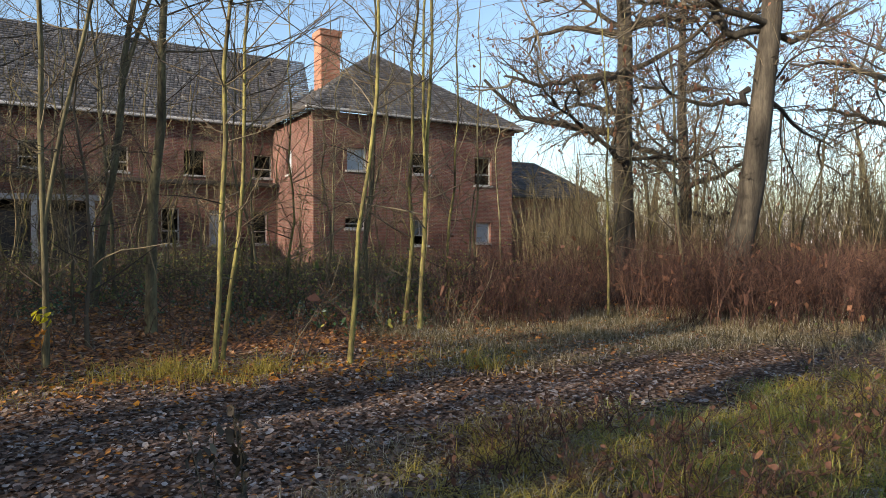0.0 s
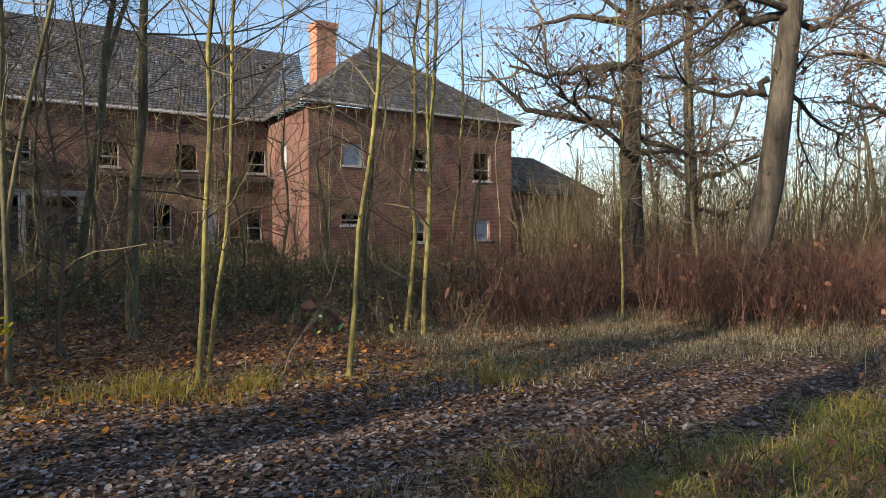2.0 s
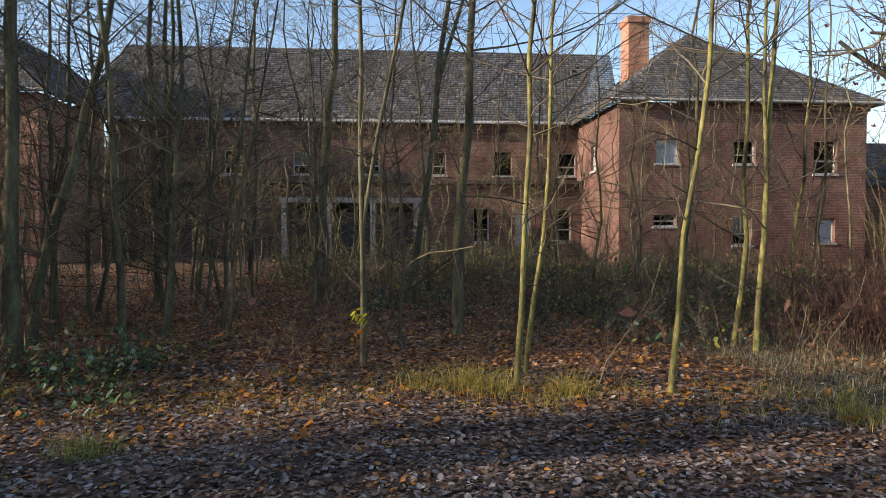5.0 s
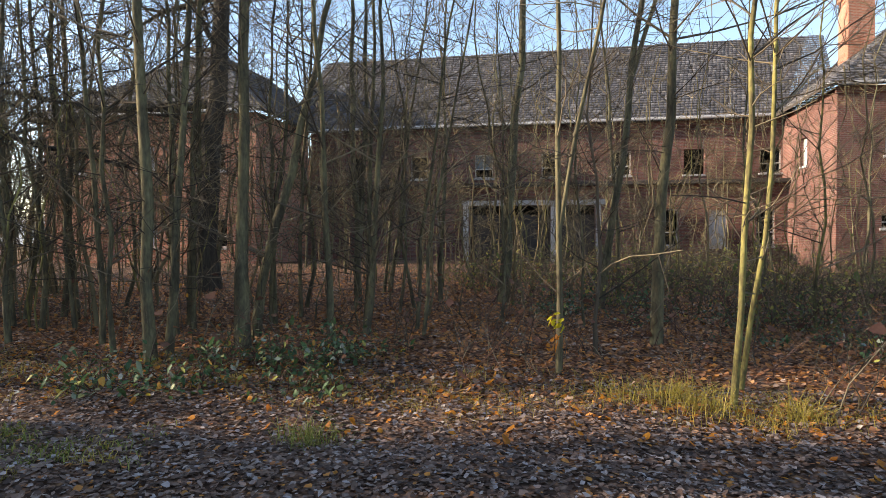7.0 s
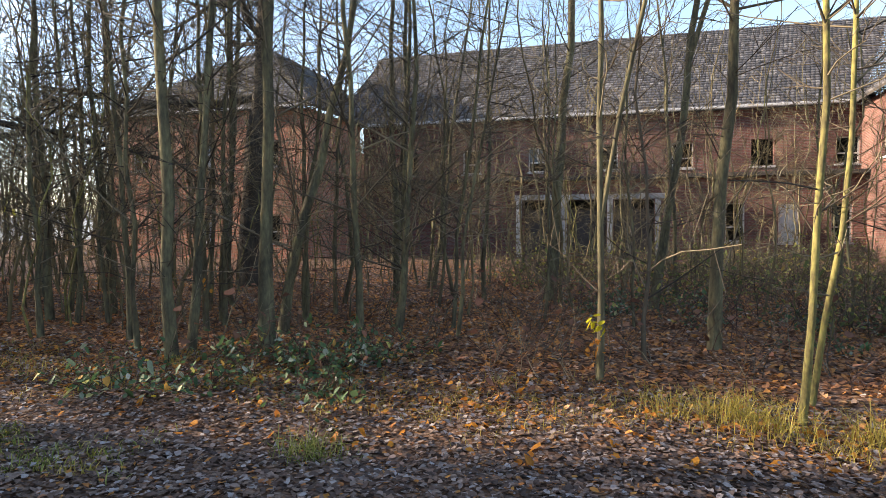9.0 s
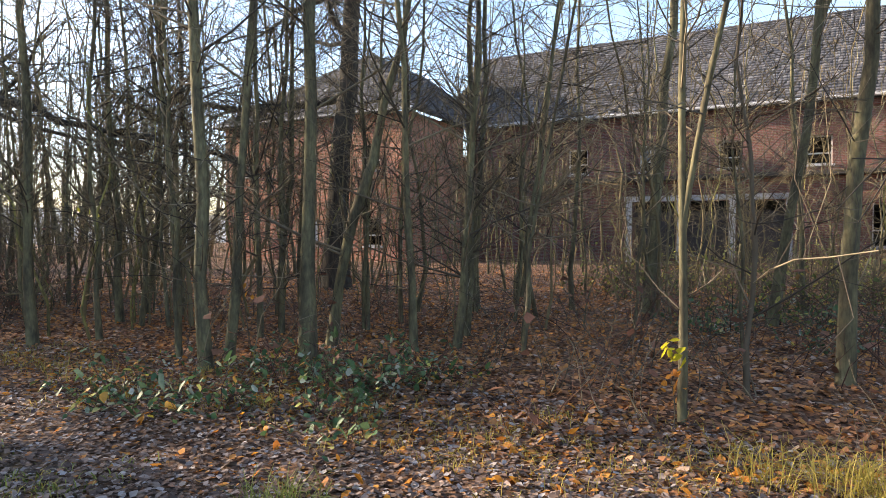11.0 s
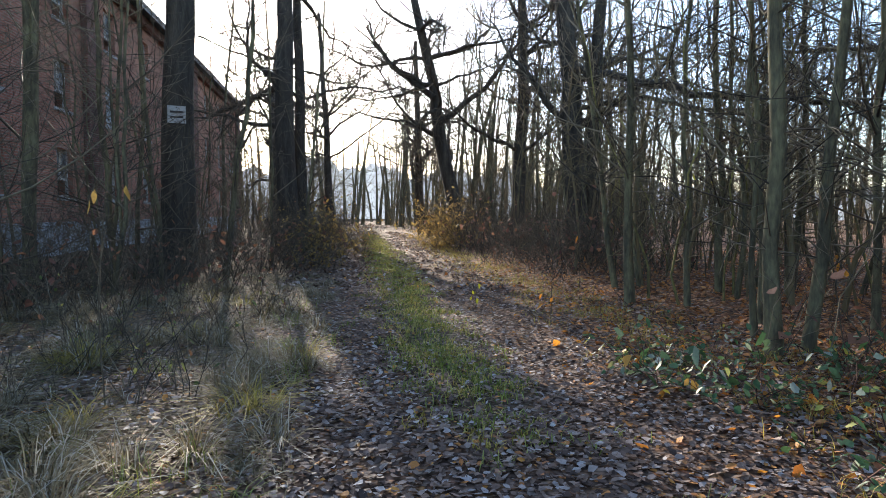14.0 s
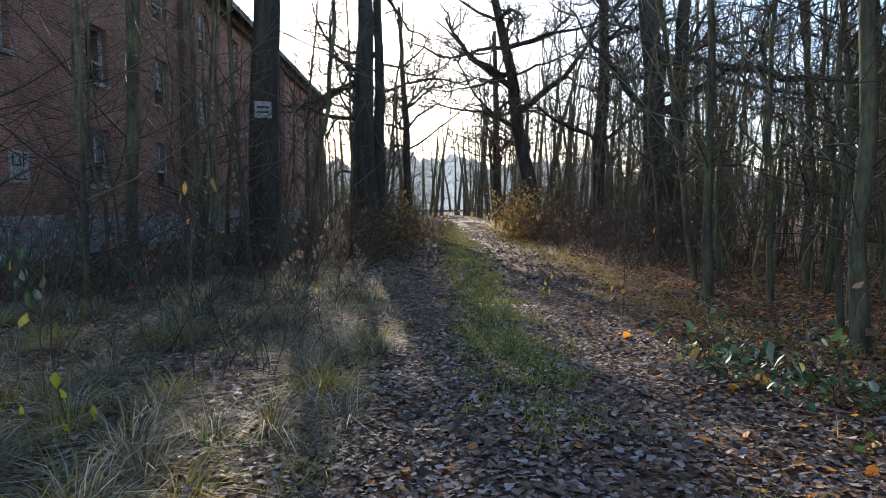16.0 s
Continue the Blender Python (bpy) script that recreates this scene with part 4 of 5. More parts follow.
plant_tree("young_tree", -14.20, -6.00, 0.050, 9, (0.020, -0.020), 144, GREY_BARK, "thin bare sapling in the undergrowth")
plant_tree("young_tree", -6.60, -4.30, 0.050, 7, (0.030, 0.040), 150, GREY_BARK, "dark twiggy young tree close to the lane house", branches=24, low=0.08, blen=2.2, fork=0.7)
plant_tree("young_tree", -8.80, -4.70, 0.045, 7, (-0.060, 0.020), 151, GREY_BARK, "dark twiggy young tree close to the lane house", branches=24, low=0.08, blen=2.2, fork=0.9)
plant_tree("young_tree", -10.30, -5.30, 0.050, 8, (0.050, -0.030), 152, GREY_BARK, "dark twiggy young tree close to the lane house", branches=24, low=0.1, blen=2.2, fork=0.8)
plant_tree("young_tree", -10.90, -6.70, 0.060, 9, (-0.020, 0.050), 153, GREY_BARK, "dark twiggy young tree close to the lane house", branches=24, low=0.1, blen=2.4)
plant_tree("young_tree", -5.40, -5.40, 0.060, 8, (0.020, 0.000), 154, GREY_BARK, "dark twiggy young tree close to the lane house", branches=22, low=0.1, blen=2.2, fork=1.0)
plant_tree("young_tree", -7.40, 8.15, 0.033, 8, (0.060, 0.075), 160, GREY_BARK, "slender grey-green young tree among fallen leaves", branches=26, low=0.2)
plant_tree("young_tree", -6.78, 7.64, 0.030, 7, (0.075, 0.075), 161, GREY_BARK, "slender grey-green young tree among fallen leaves", branches=26, low=0.2)
plant_tree("young_tree", -10.20, 5.95, 0.050, 9, (0.015, 0.030), 162, GREY_BARK, "slender grey-green young tree among fallen leaves", branches=26, low=0.2)
plant_tree("young_tree", -13.30, 4.50, 0.055, 9, (0.000, 0.005), 163, GREY_BARK, "slender grey-green young tree among fallen leaves", branches=26, low=0.2)
plant_tree("young_tree", -9.30, 6.90, 0.040, 8, (0.010, 0.020), 164, GREY_BARK, "slender grey-green young tree among fallen leaves", branches=26, low=0.2)
plant_tree("young_tree", -10.40, 9.50, 0.080, 10, (-0.010, -0.012), 165, GREY_BARK, "slender grey-green young tree among fallen leaves", branches=26, low=0.2)
plant_tree("young_tree", -12.40, 12.00, 0.045, 8, (0.080, 0.090), 166, GREY_BARK, "slender grey-green young tree among fallen leaves", branches=26, low=0.2)
plant_tree("young_tree", -6.90, 9.60, 0.026, 6, (0.030, 0.040), 167, GREY_BARK, "slender grey-green young tree among fallen leaves", branches=26, low=0.2)
plant_tree("young_tree", -5.70, 10.20, 0.024, 6, (-0.020, 0.020), 168, GREY_BARK, "slender grey-green young tree among fallen leaves", branches=26, low=0.2)
plant_tree("young_tree", -8.90, 9.20, 0.030, 7, (0.030, 0.030), 169, GREY_BARK, "slender grey-green young tree among fallen leaves", branches=26, low=0.2)

# crooked old oaks with heavy limbs
def oak(x, y, r, h, lean, seed, limbs, label, leaf_n=1, extra=10):
    rng = np.random.default_rng(seed)
    root = new("oak_tree")
    root.location = (x, y, 0)
    z = np.linspace(0, h, 12)
    off = np.cumsum(rng.normal(0, 0.05, (12, 2)), 0)
    off -= off[0]
    line = np.stack([lean[0] * z + off[:, 0], lean[1] * z + off[:, 1], z], 1)
    line[0, 2] = -0.3
    rad = r * (1 - 0.62 * z / h)
    rad[0] *= 1.5
    T, C, lv = Tubes(), Tubes(), Leaves()
    T.add(line, rad, 14)
    T.put("trunk", OAK_BARK, root)

    def dress(lb, r0):
        twigs_on(rng, C, lb, r0 * 0.35, int(3 + 1.5 * len(lb)), 1.3, lv, leaf_n, 3, 0.2, 0.0065)
        for _ in range(6):
            i = rng.integers(1, len(lb) - 1)
            sb = bend(rng, lb[i], lb[i + 1] - lb[i] + rng.normal(0, 0.6, 3), rng.uniform(0.8, 2.2), 5, 0.25, 0.03)
            C.add(sb, np.linspace(r0 * 0.4, 0.009, 6), 5)
            twigs_on(rng, C, sb, r0 * 0.25, 8, 0.9, lv, leaf_n, 3, 0.2, 0.0065)

    for pts, r0 in limbs:
        p = np.array(pts, float)
        fine = [p[0]]
        for a, b in zip(p[:-1], p[1:]):
            for s in (0.34, 0.67, 1.0):
                fine.append(a + (b - a) * s + (rng.normal(0, 0.05, 3) if s < 1 else 0))
        fine = np.array(fine)
        L = Tubes()
        L.add(fine, np.linspace(r0, r0 * 0.3, len(fine)), 8)
        L.put("limb", OAK_BARK, root)
        dress(fine, r0)
    for _ in range(extra):
        i = rng.integers(3, 9)
        a = rng.uniform(0, 2 * np.pi)
        lb = bend(rng, line[i], (math.cos(a), math.sin(a), rng.uniform(0.0, 0.7)), rng.uniform(2.5, 5.5), 8, 0.22, 0.03)
        L = Tubes()
        r0 = r * rng.uniform(0.2, 0.35)
        L.add(lb, np.linspace(r0, 0.015, 9), 7)
        L.put("limb", OAK_BARK, root)
        dress(lb, r0)
    C.put("crown", TWIG, root)
    lv.put("foliage", BROWN_LEAF, root, "sparse brown oak leaves")
    return tagged(root, label, "tree")


oak(5.03, 17.7, 0.29, 13, (-0.04, 0.011), 11,
    [(((0, 0, 4.3), (-0.6, -0.1, 4.3), (-2.0, -0.3, 4.5), (-2.9, -0.3, 4.65), (-3.9, -0.5, 5.6)), 0.13),
     (((-0.2, 0, 5.8), (-1.5, -0.4, 5.7), (-2.4, -0.6, 5.4), (-3.4, -0.9, 5.6)), 0.1),
     (((0.1, 0, 4.0), (1.0, 0.2, 3.7), (1.8, 0.1, 3.5), (2.6, 0.2, 3.9)), 0.09),
     (((-0.2, 0, 7.0), (-1.6, 0.2, 7.2), (-2.8, 0.1, 6.8)), 0.1),
     (((-0.2, 0, 7.1), (0.8, 0.2, 7.3), (2.0, 0.3, 7.2)), 0.09)],
    "tall grey oak with crooked limbs above the red brushwood", extra=9)
oak(6.24, 14.05, 0.29, 13, (0.1, -0.049), 12,
    [(((0.55, -0.2, 5.85), (-0.3, -0.3, 5.75), (-0.6, -0.4, 6.3), (-1.4, -0.3, 6.3), (-2.4, -0.5, 6.4)), 0.1),
     (((0.3, -0.15, 4.6), (0.0, -0.3, 4.3), (-0.63, -0.4, 4.2), (-1.5, -0.5, 4.4), (-2.1, -0.4, 4.6)), 0.075),
     (((0.5, -0.2, 5.5), (1.6, 0.1, 5.8), (2.6, 0.2, 6.4)), 0.08)],
    "leaning old oak with a kinked bare limb", extra=4)
oak(9.4, 24.7, 0.27, 11, (-0.04, 0.02), 13,
    [(((0, 0, 3.4), (-1.4, 0, 4.4), (-2.4, 0, 5.6)), 0.12), (((0, 0, 3.3), (1.6, 0, 3.9), (3.0, 0, 4.6)), 0.12), (((0, 0, 2.4), (1.2, 0, 2.1), (2.4, 0, 2.5)), 0.1)],
    "broad bare oak with low spreading limbs", leaf_n=0, extra=8)
oak(13.4, 19.0, 0.2, 12, (0.01, 0), 14, [(((0, 0, 4.6), (-1.2, -0.2, 5.0), (-2.6, -0.4, 5.1)), 0.1), (((0, 0, 6.0), (-1.6, 0.2, 6.6), (-3.0, 0.3, 6.6)), 0.1)], "bare oak with a few rusty leaves", leaf_n=2, extra=6)
oak(-20.5, 0.2, 0.36, 14, (0.02, -0.1), 15,
    [(((0.1, -0.5, 5.6), (1.3, 0.9, 5.0), (2.5, 2.2, 4.4), (3.6, 3.6, 3.85), (4.7, 5.3, 3.4), (5.5, 6.8, 3.0)), 0.12),
     (((0.1, -0.4, 4.3), (0.6, 1.6, 4.5), (1.2, 3.4, 3.9), (1.4, 5.2, 3.7)), 0.08)],
    "big dark double oak with a long level limb", leaf_n=0, extra=12)
oak(-21.1, 0.3, 0.25, 14, (0.0, 0.04), 16, [], "second stem beside the big dark oak", leaf_n=0, extra=8)
oak(-26.0, -5.8, 0.33, 12, (0.08, -0.2), 17,
    [(((0.4, -1.0, 5.0), (-0.4, 0.8, 6.4), (-0.9, 2.2, 8.4)), 0.16), (((0.5, -1.1, 6.0), (1.3, -2.6, 7.2), (1.6, -3.6, 8.8)), 0.14)],
    "leaning forked oak where the track bends", leaf_n=0, extra=14)
oak(-24.9, -3.0, 0.28, 13, (0.005, -0.017), 18, [], "straight dark oak in the wood", leaf_n=0, extra=14)
oak(-18.5, -8.8, 0.36, 15, (-0.007, 0.008), 19, [], "thick straight trunk beside the lane house", leaf_n=0, extra=4)
oak(-19.6, -9.0, 0.22, 14, (0.02, -0.01), 20, [], "slimmer stem next to a thick trunk", leaf_n=0, extra=4)
oak(-11.4, -6.25, 0.36, 14, (-0.02, 0.02), 21, [], "thick dark trunk close to the lane house wall", leaf_n=0, extra=2)
oak(-28.4, -13.9, 0.22, 11, (0.014, -0.02), 22, [], "bare tree at the far end of the track", leaf_n=0, extra=14)
oak(-37.9, -13.4, 0.3, 12, (0.015, -0.03), 23, [], "bare tree at the far end of the track", leaf_n=0, extra=14)
oak(-34, -22, 0.3, 12, (0.0, 0.03), 24, [], "bare tree at the far end of the track", leaf_n=0, extra=14)
oak(-16.2, 9.3, 0.3, 14, (0.02, 0.04), 25, [(((0.1, 0.2, 5.0), (-1.6, -2.0, 4.7), (-3.4, -4.0, 5.2)), 0.12)], "dark tall tree in front of the brick house", leaf_n=0, extra=8)


def tree_plate(x, y, z, turn):
    """A small pale plate nailed to a trunk, with two dark bars of faded print."""
    root = new("notice_plate")
    root.matrix_world = pose(x, y, z, 0, 0, turn)
    part("plate", box_bm(-0.17, -0.012, -0.17, 0.17, 0.012, 0.17, 0.004), PAINT, root)
    part("nail", box_bm(-0.012, -0.022, 0.125, 0.012, -0.0125, 0.149, 0.002), TIMBER_DARK, root)
    for q in (-0.07, 0.03):
        part("print_bar", box_bm(-0.12, -0.016, q, 0.12, -0.0125, q + 0.04), TIMBER_DARK, root)
    return tagged(root, "small pale notice plate nailed to a thick trunk", "sign")


tree_plate(-11.31, -5.92, 3.25, 137.6)

# ---------------------------------------------------------------- many young trees of the wood
def scatter(rng, n, box, keep, gap=0.5):
    out = []
    tries = 0
    while len(out) < n and tries < n * 60:
        tries += 1
        x, y = rng.uniform(box[0], box[1]), rng.uniform(box[2], box[3])
        if keep(x, y) and all((x - a) ** 2 + (y - b) ** 2 > gap * gap for a, b in out):
            out.append((x, y))
    return out


def in_house(x, y, margin=1.0):
    c, s = math.cos(radians(HOUSE_TURN)), math.sin(radians(HOUSE_TURN))
    dx, dy = x - HOUSE_O[0], y - HOUSE_O[1]
    u, v = dx * c + dy * s, -dx * s + dy * c
    if -39 - margin < u < 22 + margin and 6 - margin < v < 19 + margin:
        return True
    if (-39 - margin < u < -26 + margin or -margin < u < 12.4 + margin) and -margin < v < 8:
        return True
    p = np.array((x + 1.92, y - 4.19))
    a, b = p.dot(lane_d), p.dot(lane_l)
    return 8 < a < 60 and 9 - 1.6 < b < 22


PATTERNS = []
for i in range(6):
    PATTERNS.append(plant_tree("young_tree", 0, -400 - 3 * i, (0.025, 0.032, 0.04, 0.05, 0.036, 0.028)[i], (6, 7.5, 8.5, 9.5, 8, 6.5)[i], (0.0, 0.0), 300 + i,
                               GREY_BARK, "slender bare young tree in the wood", "young trees of the wood", branches=15, twig=3, wob=0.05, low=0.22, blen=1.4, crown_bark=TWIG_PALE))
rng = np.random.default_rng(77)


def woods_keep(x, y):
    o = float(path_offset(x, y))
    if in_house(x, y) or abs(o) < 2.6:
        return False
    if o > 0:
        if x > -6.5 and y < 10.5 + 0.4 * max(0, -x):
            return False
        if math.hypot(x + 1.5, y - 3.5) < 7.5:
            return False
        return x < -8 and y < 22 or y > 11 + 0.2 * abs(x) if x < 3 else y > 15 and math.sin(7 * x + 3 * y) > 0.4
    return False


for i, (x, y) in enumerate(scatter(rng, 130, (-42, 40, -14, 46), woods_keep, 0.9)):
    k = rng.uniform(0.8, 1.3)
    m = pose(x, y, float(height(x, y)), rng.normal(0, 2.5), rng.normal(0, 2.5), rng.uniform(0, 360)) @ Matrix.Diagonal((k, k, k, 1))
    copy_thing(PATTERNS[i % 6], m).scale = (k, k, k)
for p, (x, y) in zip(PATTERNS, ((-14.6, 9.9), (-13.2, 12.4), (-17.9, 6.2), (6.4, 19.2), (-15.6, 3.4), (8.8, 17.0))):
    p.location = (x, y, float(height(x, y)))

thin = [plant_tree("thin_sapling", 0, -440 - 3 * i, 0.012 + 0.003 * i, 3.2 + 0.6 * i, (0.0, 0.0), 340 + i, (GREY_BARK, SAP_BARK, TWIG_PALE, TWIG_PALE)[i],
                   "very thin bare sapling with few side twigs", "thin saplings", branches=6, twig=2, wob=0.04, low=0.3, blen=0.9, crown_bark=TWIG_PALE) for i in range(4)]


def wood_thick(x, y):
    o = float(path_offset(x, y))
    return not in_house(x, y) and o > 3.2 and math.hypot(x + 2.5, y - 3.5) > 6.2 and (x < -7.5 or y > 10.5 + 0.3 * abs(x + 3) and x < 1 or x > 3 and y > 13)


def plant_copies(pats, spots, lo, hi):
    for i, (x, y) in enumerate(spots):
        k = rng.uniform(lo, hi)
        if i < len(pats) and pats[i].location.y < -300:
            pats[i].location = (x, y, float(height(x, y)))
            continue
        m = pose(x, y, float(height(x, y)), rng.normal(0, 4), rng.normal(0, 4), rng.uniform(0, 360)) @ Matrix.Diagonal((k, k, k, 1))
        copy_thing(pats[i % len(pats)], m).scale = (k, k, k)


plant_copies(thin, scatter(rng, 230, (-24, 0, 0, 22), wood_thick, 0.4), 0.7, 1.5)
plant_copies(thin, scatter(rng, 45, (3, 24, 13, 26), wood_thick, 0.6), 0.9, 1.5)
plant_copies(thin, scatter(rng, 14, (-25, -8, 8, 20), wood_thick, 0.6), 1.2, 1.8)
plant_copies(thin, scatter(rng, 45, (-24, -10.5, -3, 6), wood_thick, 0.45), 1.2, 1.9)
for i, (x, y) in enumerate(scatter(rng, 30, (-28, -9, -1, 21), wood_thick, 0.9) + scatter(rng, 40, (-34, -12, -8, 7), wood_thick, 0.9)):
    k = rng.uniform(0.7, 1.15)
    copy_thing(PATTERNS[i % 6], pose(x, y, float(height(x, y)), rng.normal(0, 3), rng.normal(0, 3), rng.uniform(0, 360)) @ Matrix.Diagonal((k, k, k, 1))).scale = (k, k, k)

# saplings on the verge between the track and the lane house
lane_saps = [plant_tree("lane_sapling", 0, -480 - 3 * i, 0.022 + 0.006 * i, 5.5 + 0.9 * i, (0.02, -0.02), 360 + i, GREY_BARK,
                        "thin dark sapling on the verge beside the track", "lane saplings", branches=22, twig=3, wob=0.04, low=0.12, blen=1.4) for i in range(3)]
plant_copies(lane_saps, [tuple(np.array((-1.92, 4.19)) + lane_d * a + lane_l * b) for a, b in
                         ((7.2, 4.9), (8.4, 5.8), (9.6, 4.6), (10.5, 5.6), (11.8, 4.4), (12.6, 5.9), (13.5, 4.8), (14.6, 5.4), (15.8, 4.2), (17.2, 5.1), (18.6, 4.0), (20.5, 4.7), (23.0, 4.1))], 0.8, 1.3)

# far woods round the clearing: thin trunks and a haze of twigs
far_t, far_c = Tubes(), Tubes()
rng = np.random.default_rng(91)
count = 0
lane_az = math.atan2(lane_d[1], lane_d[0])
while count < 600:
    a, d = rng.uniform(0, 2 * np.pi), rng.uniform(34, 95)
    if count >= 400:
        a, d = lane_az + rng.normal(0, 0.3), rng.uniform(28, 105)
    x, y = -6 + d * math.cos(a), 8 + d * math.sin(a)
    if in_house(x, y, 2.0) or abs(float(path_offset(x, y))) < 3 and d < 62:
        continue
    if d < 50 and abs((math.degrees(a) - 90 - SUN_AZ + 180) % 360 - 180) < 9:
        continue
    count += 1
    hh = rng.uniform(9, 15) if x < 2 else rng.uniform(6.5, 10)
    line = bend(rng, (x, y, -0.2), (rng.normal(0, 0.05), rng.normal(0, 0.05), 1), hh, 6, 0.05, 0.03)
    far_t.add(line, np.linspace(rng.uniform(0.08, 0.24), 0.02, 7), 5)
    for _ in range(10 if count < 400 else 16):
        i = rng.integers(1, 6)
        b = rng.uniform(0, 2 * np.pi)
        br = bend(rng, line[i], (math.cos(b), math.sin(b), rng.uniform(0.2, 1.2)), rng.uniform(1.5, 4.0), 3, 0.2, 0.05)
        far_c.add(br, np.linspace(0.035, 0.008, 4), 3)
        for _ in range(4):
            k = rng.integers(0, 3)
            far_c.add(bend(rng, br[k], br[k + 1] - br[k] + rng.normal(0, 0.5, 3), rng.uniform(0.7, 1.8), 1, 0.2), (0.014, 0.005), 3)
scrub = Tubes()
for _ in range(5600):
    a, d = (rng.uniform(0, 2 * np.pi), rng.uniform(26, 75)) if _ % 3 else (lane_az + rng.normal(0, 0.35), rng.uniform(28, 100))
    x, y = -6 + d * math.cos(a), 8 + d * math.sin(a)
    if in_house(x, y, 1.0) or abs(float(path_offset(x, y))) < 2.4:
        continue
    hh = rng.uniform(1.2, 5.0)
    st = bend(rng, (x, y, -0.1), (rng.normal(0, 0.2), rng.normal(0, 0.2), 1), hh, 4, 0.12, 0.02)
    scrub.add(st, (0.022, 0.018, 0.014, 0.01, 0.005), 3)
    for _ in range(4):
        k = rng.integers(0, 4)
        scrub.add(bend(rng, st[k], (rng.normal(0, 0.7), rng.normal(0, 0.7), 0.8), hh * rng.uniform(0.2, 0.5), 1, 0.2), (0.012, 0.005), 3)
for _ in range(2600):
    a, d = rng.uniform(0.5, 1.55), rng.uniform(19, 46)
    x, y = d * math.cos(a), d * math.sin(a)
    if in_house(x, y, 0.6) or x < 4.5:
        continue
    hh = rng.uniform(2.0, 5.5)
    st = bend(rng, (x, y, -0.1), (rng.normal(0, 0.15), rng.normal(0, 0.15), 1), hh, 4, 0.1, 0.02)
    scrub.add(st, (0.016, 0.013, 0.01, 0.007, 0.003), 3)
    for _ in range(4):
        k = rng.integers(1, 4)
        scrub.add(bend(rng, st[k], (rng.normal(0, 0.6), rng.normal(0, 0.6), 0.9), hh * rng.uniform(0.15, 0.4), 1, 0.2), (0.008, 0.003), 3)
fw = new("far_woods")
tagged(fw, "hazy bare woodland all round the clearing", "woods", kind="stuff")
far_t.put("trunks", GREY_BARK, fw)["kind"] = "stuff"
far_c.put("twigs", TWIG_PALE, fw)["kind"] = "stuff"
scrub.put("scrub", TWIG_PALE, fw)["kind"] = "stuff"


def distant_treeline():
    n = 1600
    rng = np.random.default_rng(4)
    a = np.linspace(0, 2 * np.pi, n, endpoint=False)
    top = 5.5 + 1.0 * np.sin(a * 17) * np.sin(a * 5 + 1) + 0.6 * np.sin(a * 61 + 2) + 0.35 * np.sin(a * 173) + rng.uniform(-0.2, 0.2, n)
    lane_az = math.atan2(lane_d[1], lane_d[0])
    gap = np.abs((a - lane_az + np.pi) % (2 * np.pi) - np.pi)
    top = top * (1.0 + 0.9 * (1 - step01(0.1, 0.6, gap)))
    x, y = -6 + 135 * np.cos(a), 8 + 135 * np.sin(a)
    v = np.concatenate([np.stack([x, y, np.full(n, -1.0)], 1), np.stack([x, y, top], 1)])
    i = np.arange(n)
    f = np.stack([i, (i + 1) % n, (i + 1) % n + n, i + n], 1)
    # mist over the far wood is painted: pale colour plus a weak emission
    m = noisy("distant_wood_haze", [(0.2, (0.3, 0.29, 0.27)), (0.8, (0.48, 0.46, 0.43))], 0.4, 1.0, 0.0, (1, 1, 0.3))
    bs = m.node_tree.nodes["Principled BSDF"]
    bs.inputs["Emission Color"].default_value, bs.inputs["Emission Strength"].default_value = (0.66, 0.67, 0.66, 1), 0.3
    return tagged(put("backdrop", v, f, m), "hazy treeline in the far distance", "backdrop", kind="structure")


distant_treeline()

# ---------------------------------------------------------------- brushwood, brambles, grass, litter
def brush(name, seed, stems, spread, hgt, mat, label, leaf_mat=None, leaf_n=0, group="", arch=0.0, leaf=(0.03, 0.06)):
    rng = np.random.default_rng(seed)
    T, lv = Tubes(), Leaves()
    for _ in range(stems):
        a, d = rng.uniform(0, 2 * np.pi), spread * math.sqrt(rng.uniform(0, 1))
        p = (d * math.cos(a), d * math.sin(a), -0.05)
        ln = hgt * rng.uniform(0.5, 1.15)
        st = bend(rng, p, (rng.normal(0, 0.25 + arch), rng.normal(0, 0.25 + arch), 1), ln, 4, 0.14 + arch * 0.3, -0.12 * arch)
        T.add(st, np.linspace(0.006, 0.002, 5), 3)
        twigs_on(rng, T, st, 0.004, 3, ln * 0.4, None, 0, 1, 0.3, 0.0018)
        if leaf_n:
            m = rng.integers(0, leaf_n + 1)
            if m:
                k = rng.integers(1, 5, m)
                u, w = rand_leaves(rng, m, leaf[0], leaf[1], 0.6)
                lv.add(st[k] + rng.normal(0, 0.07, (m, 3)), u, w, 0.2)
    root = new(name)
    T.put("branchwork", mat, root)["kind"] = "stuff"
    if leaf_mat is not None:
        lv.put("foliage", leaf_mat, root)["kind"] = "stuff"
    return tagged(root, label, "shrub", group)


def spread_copies(pats, spots, rng, lo=0.8, hi=1.2):
    for i, (x, y) in enumerate(spots):
        z = float(height(x, y))
        k = rng.uniform(lo, hi)
        if i < len(pats):
            pats[i].location = (x, y, z)
        else:
            m = pose(x, y, z, 0, 0, rng.uniform(0, 360)) @ Matrix.Diagonal((k, k, k, 1))
            copy_thing(pats[i % len(pats)], m).scale = (k, k, k)


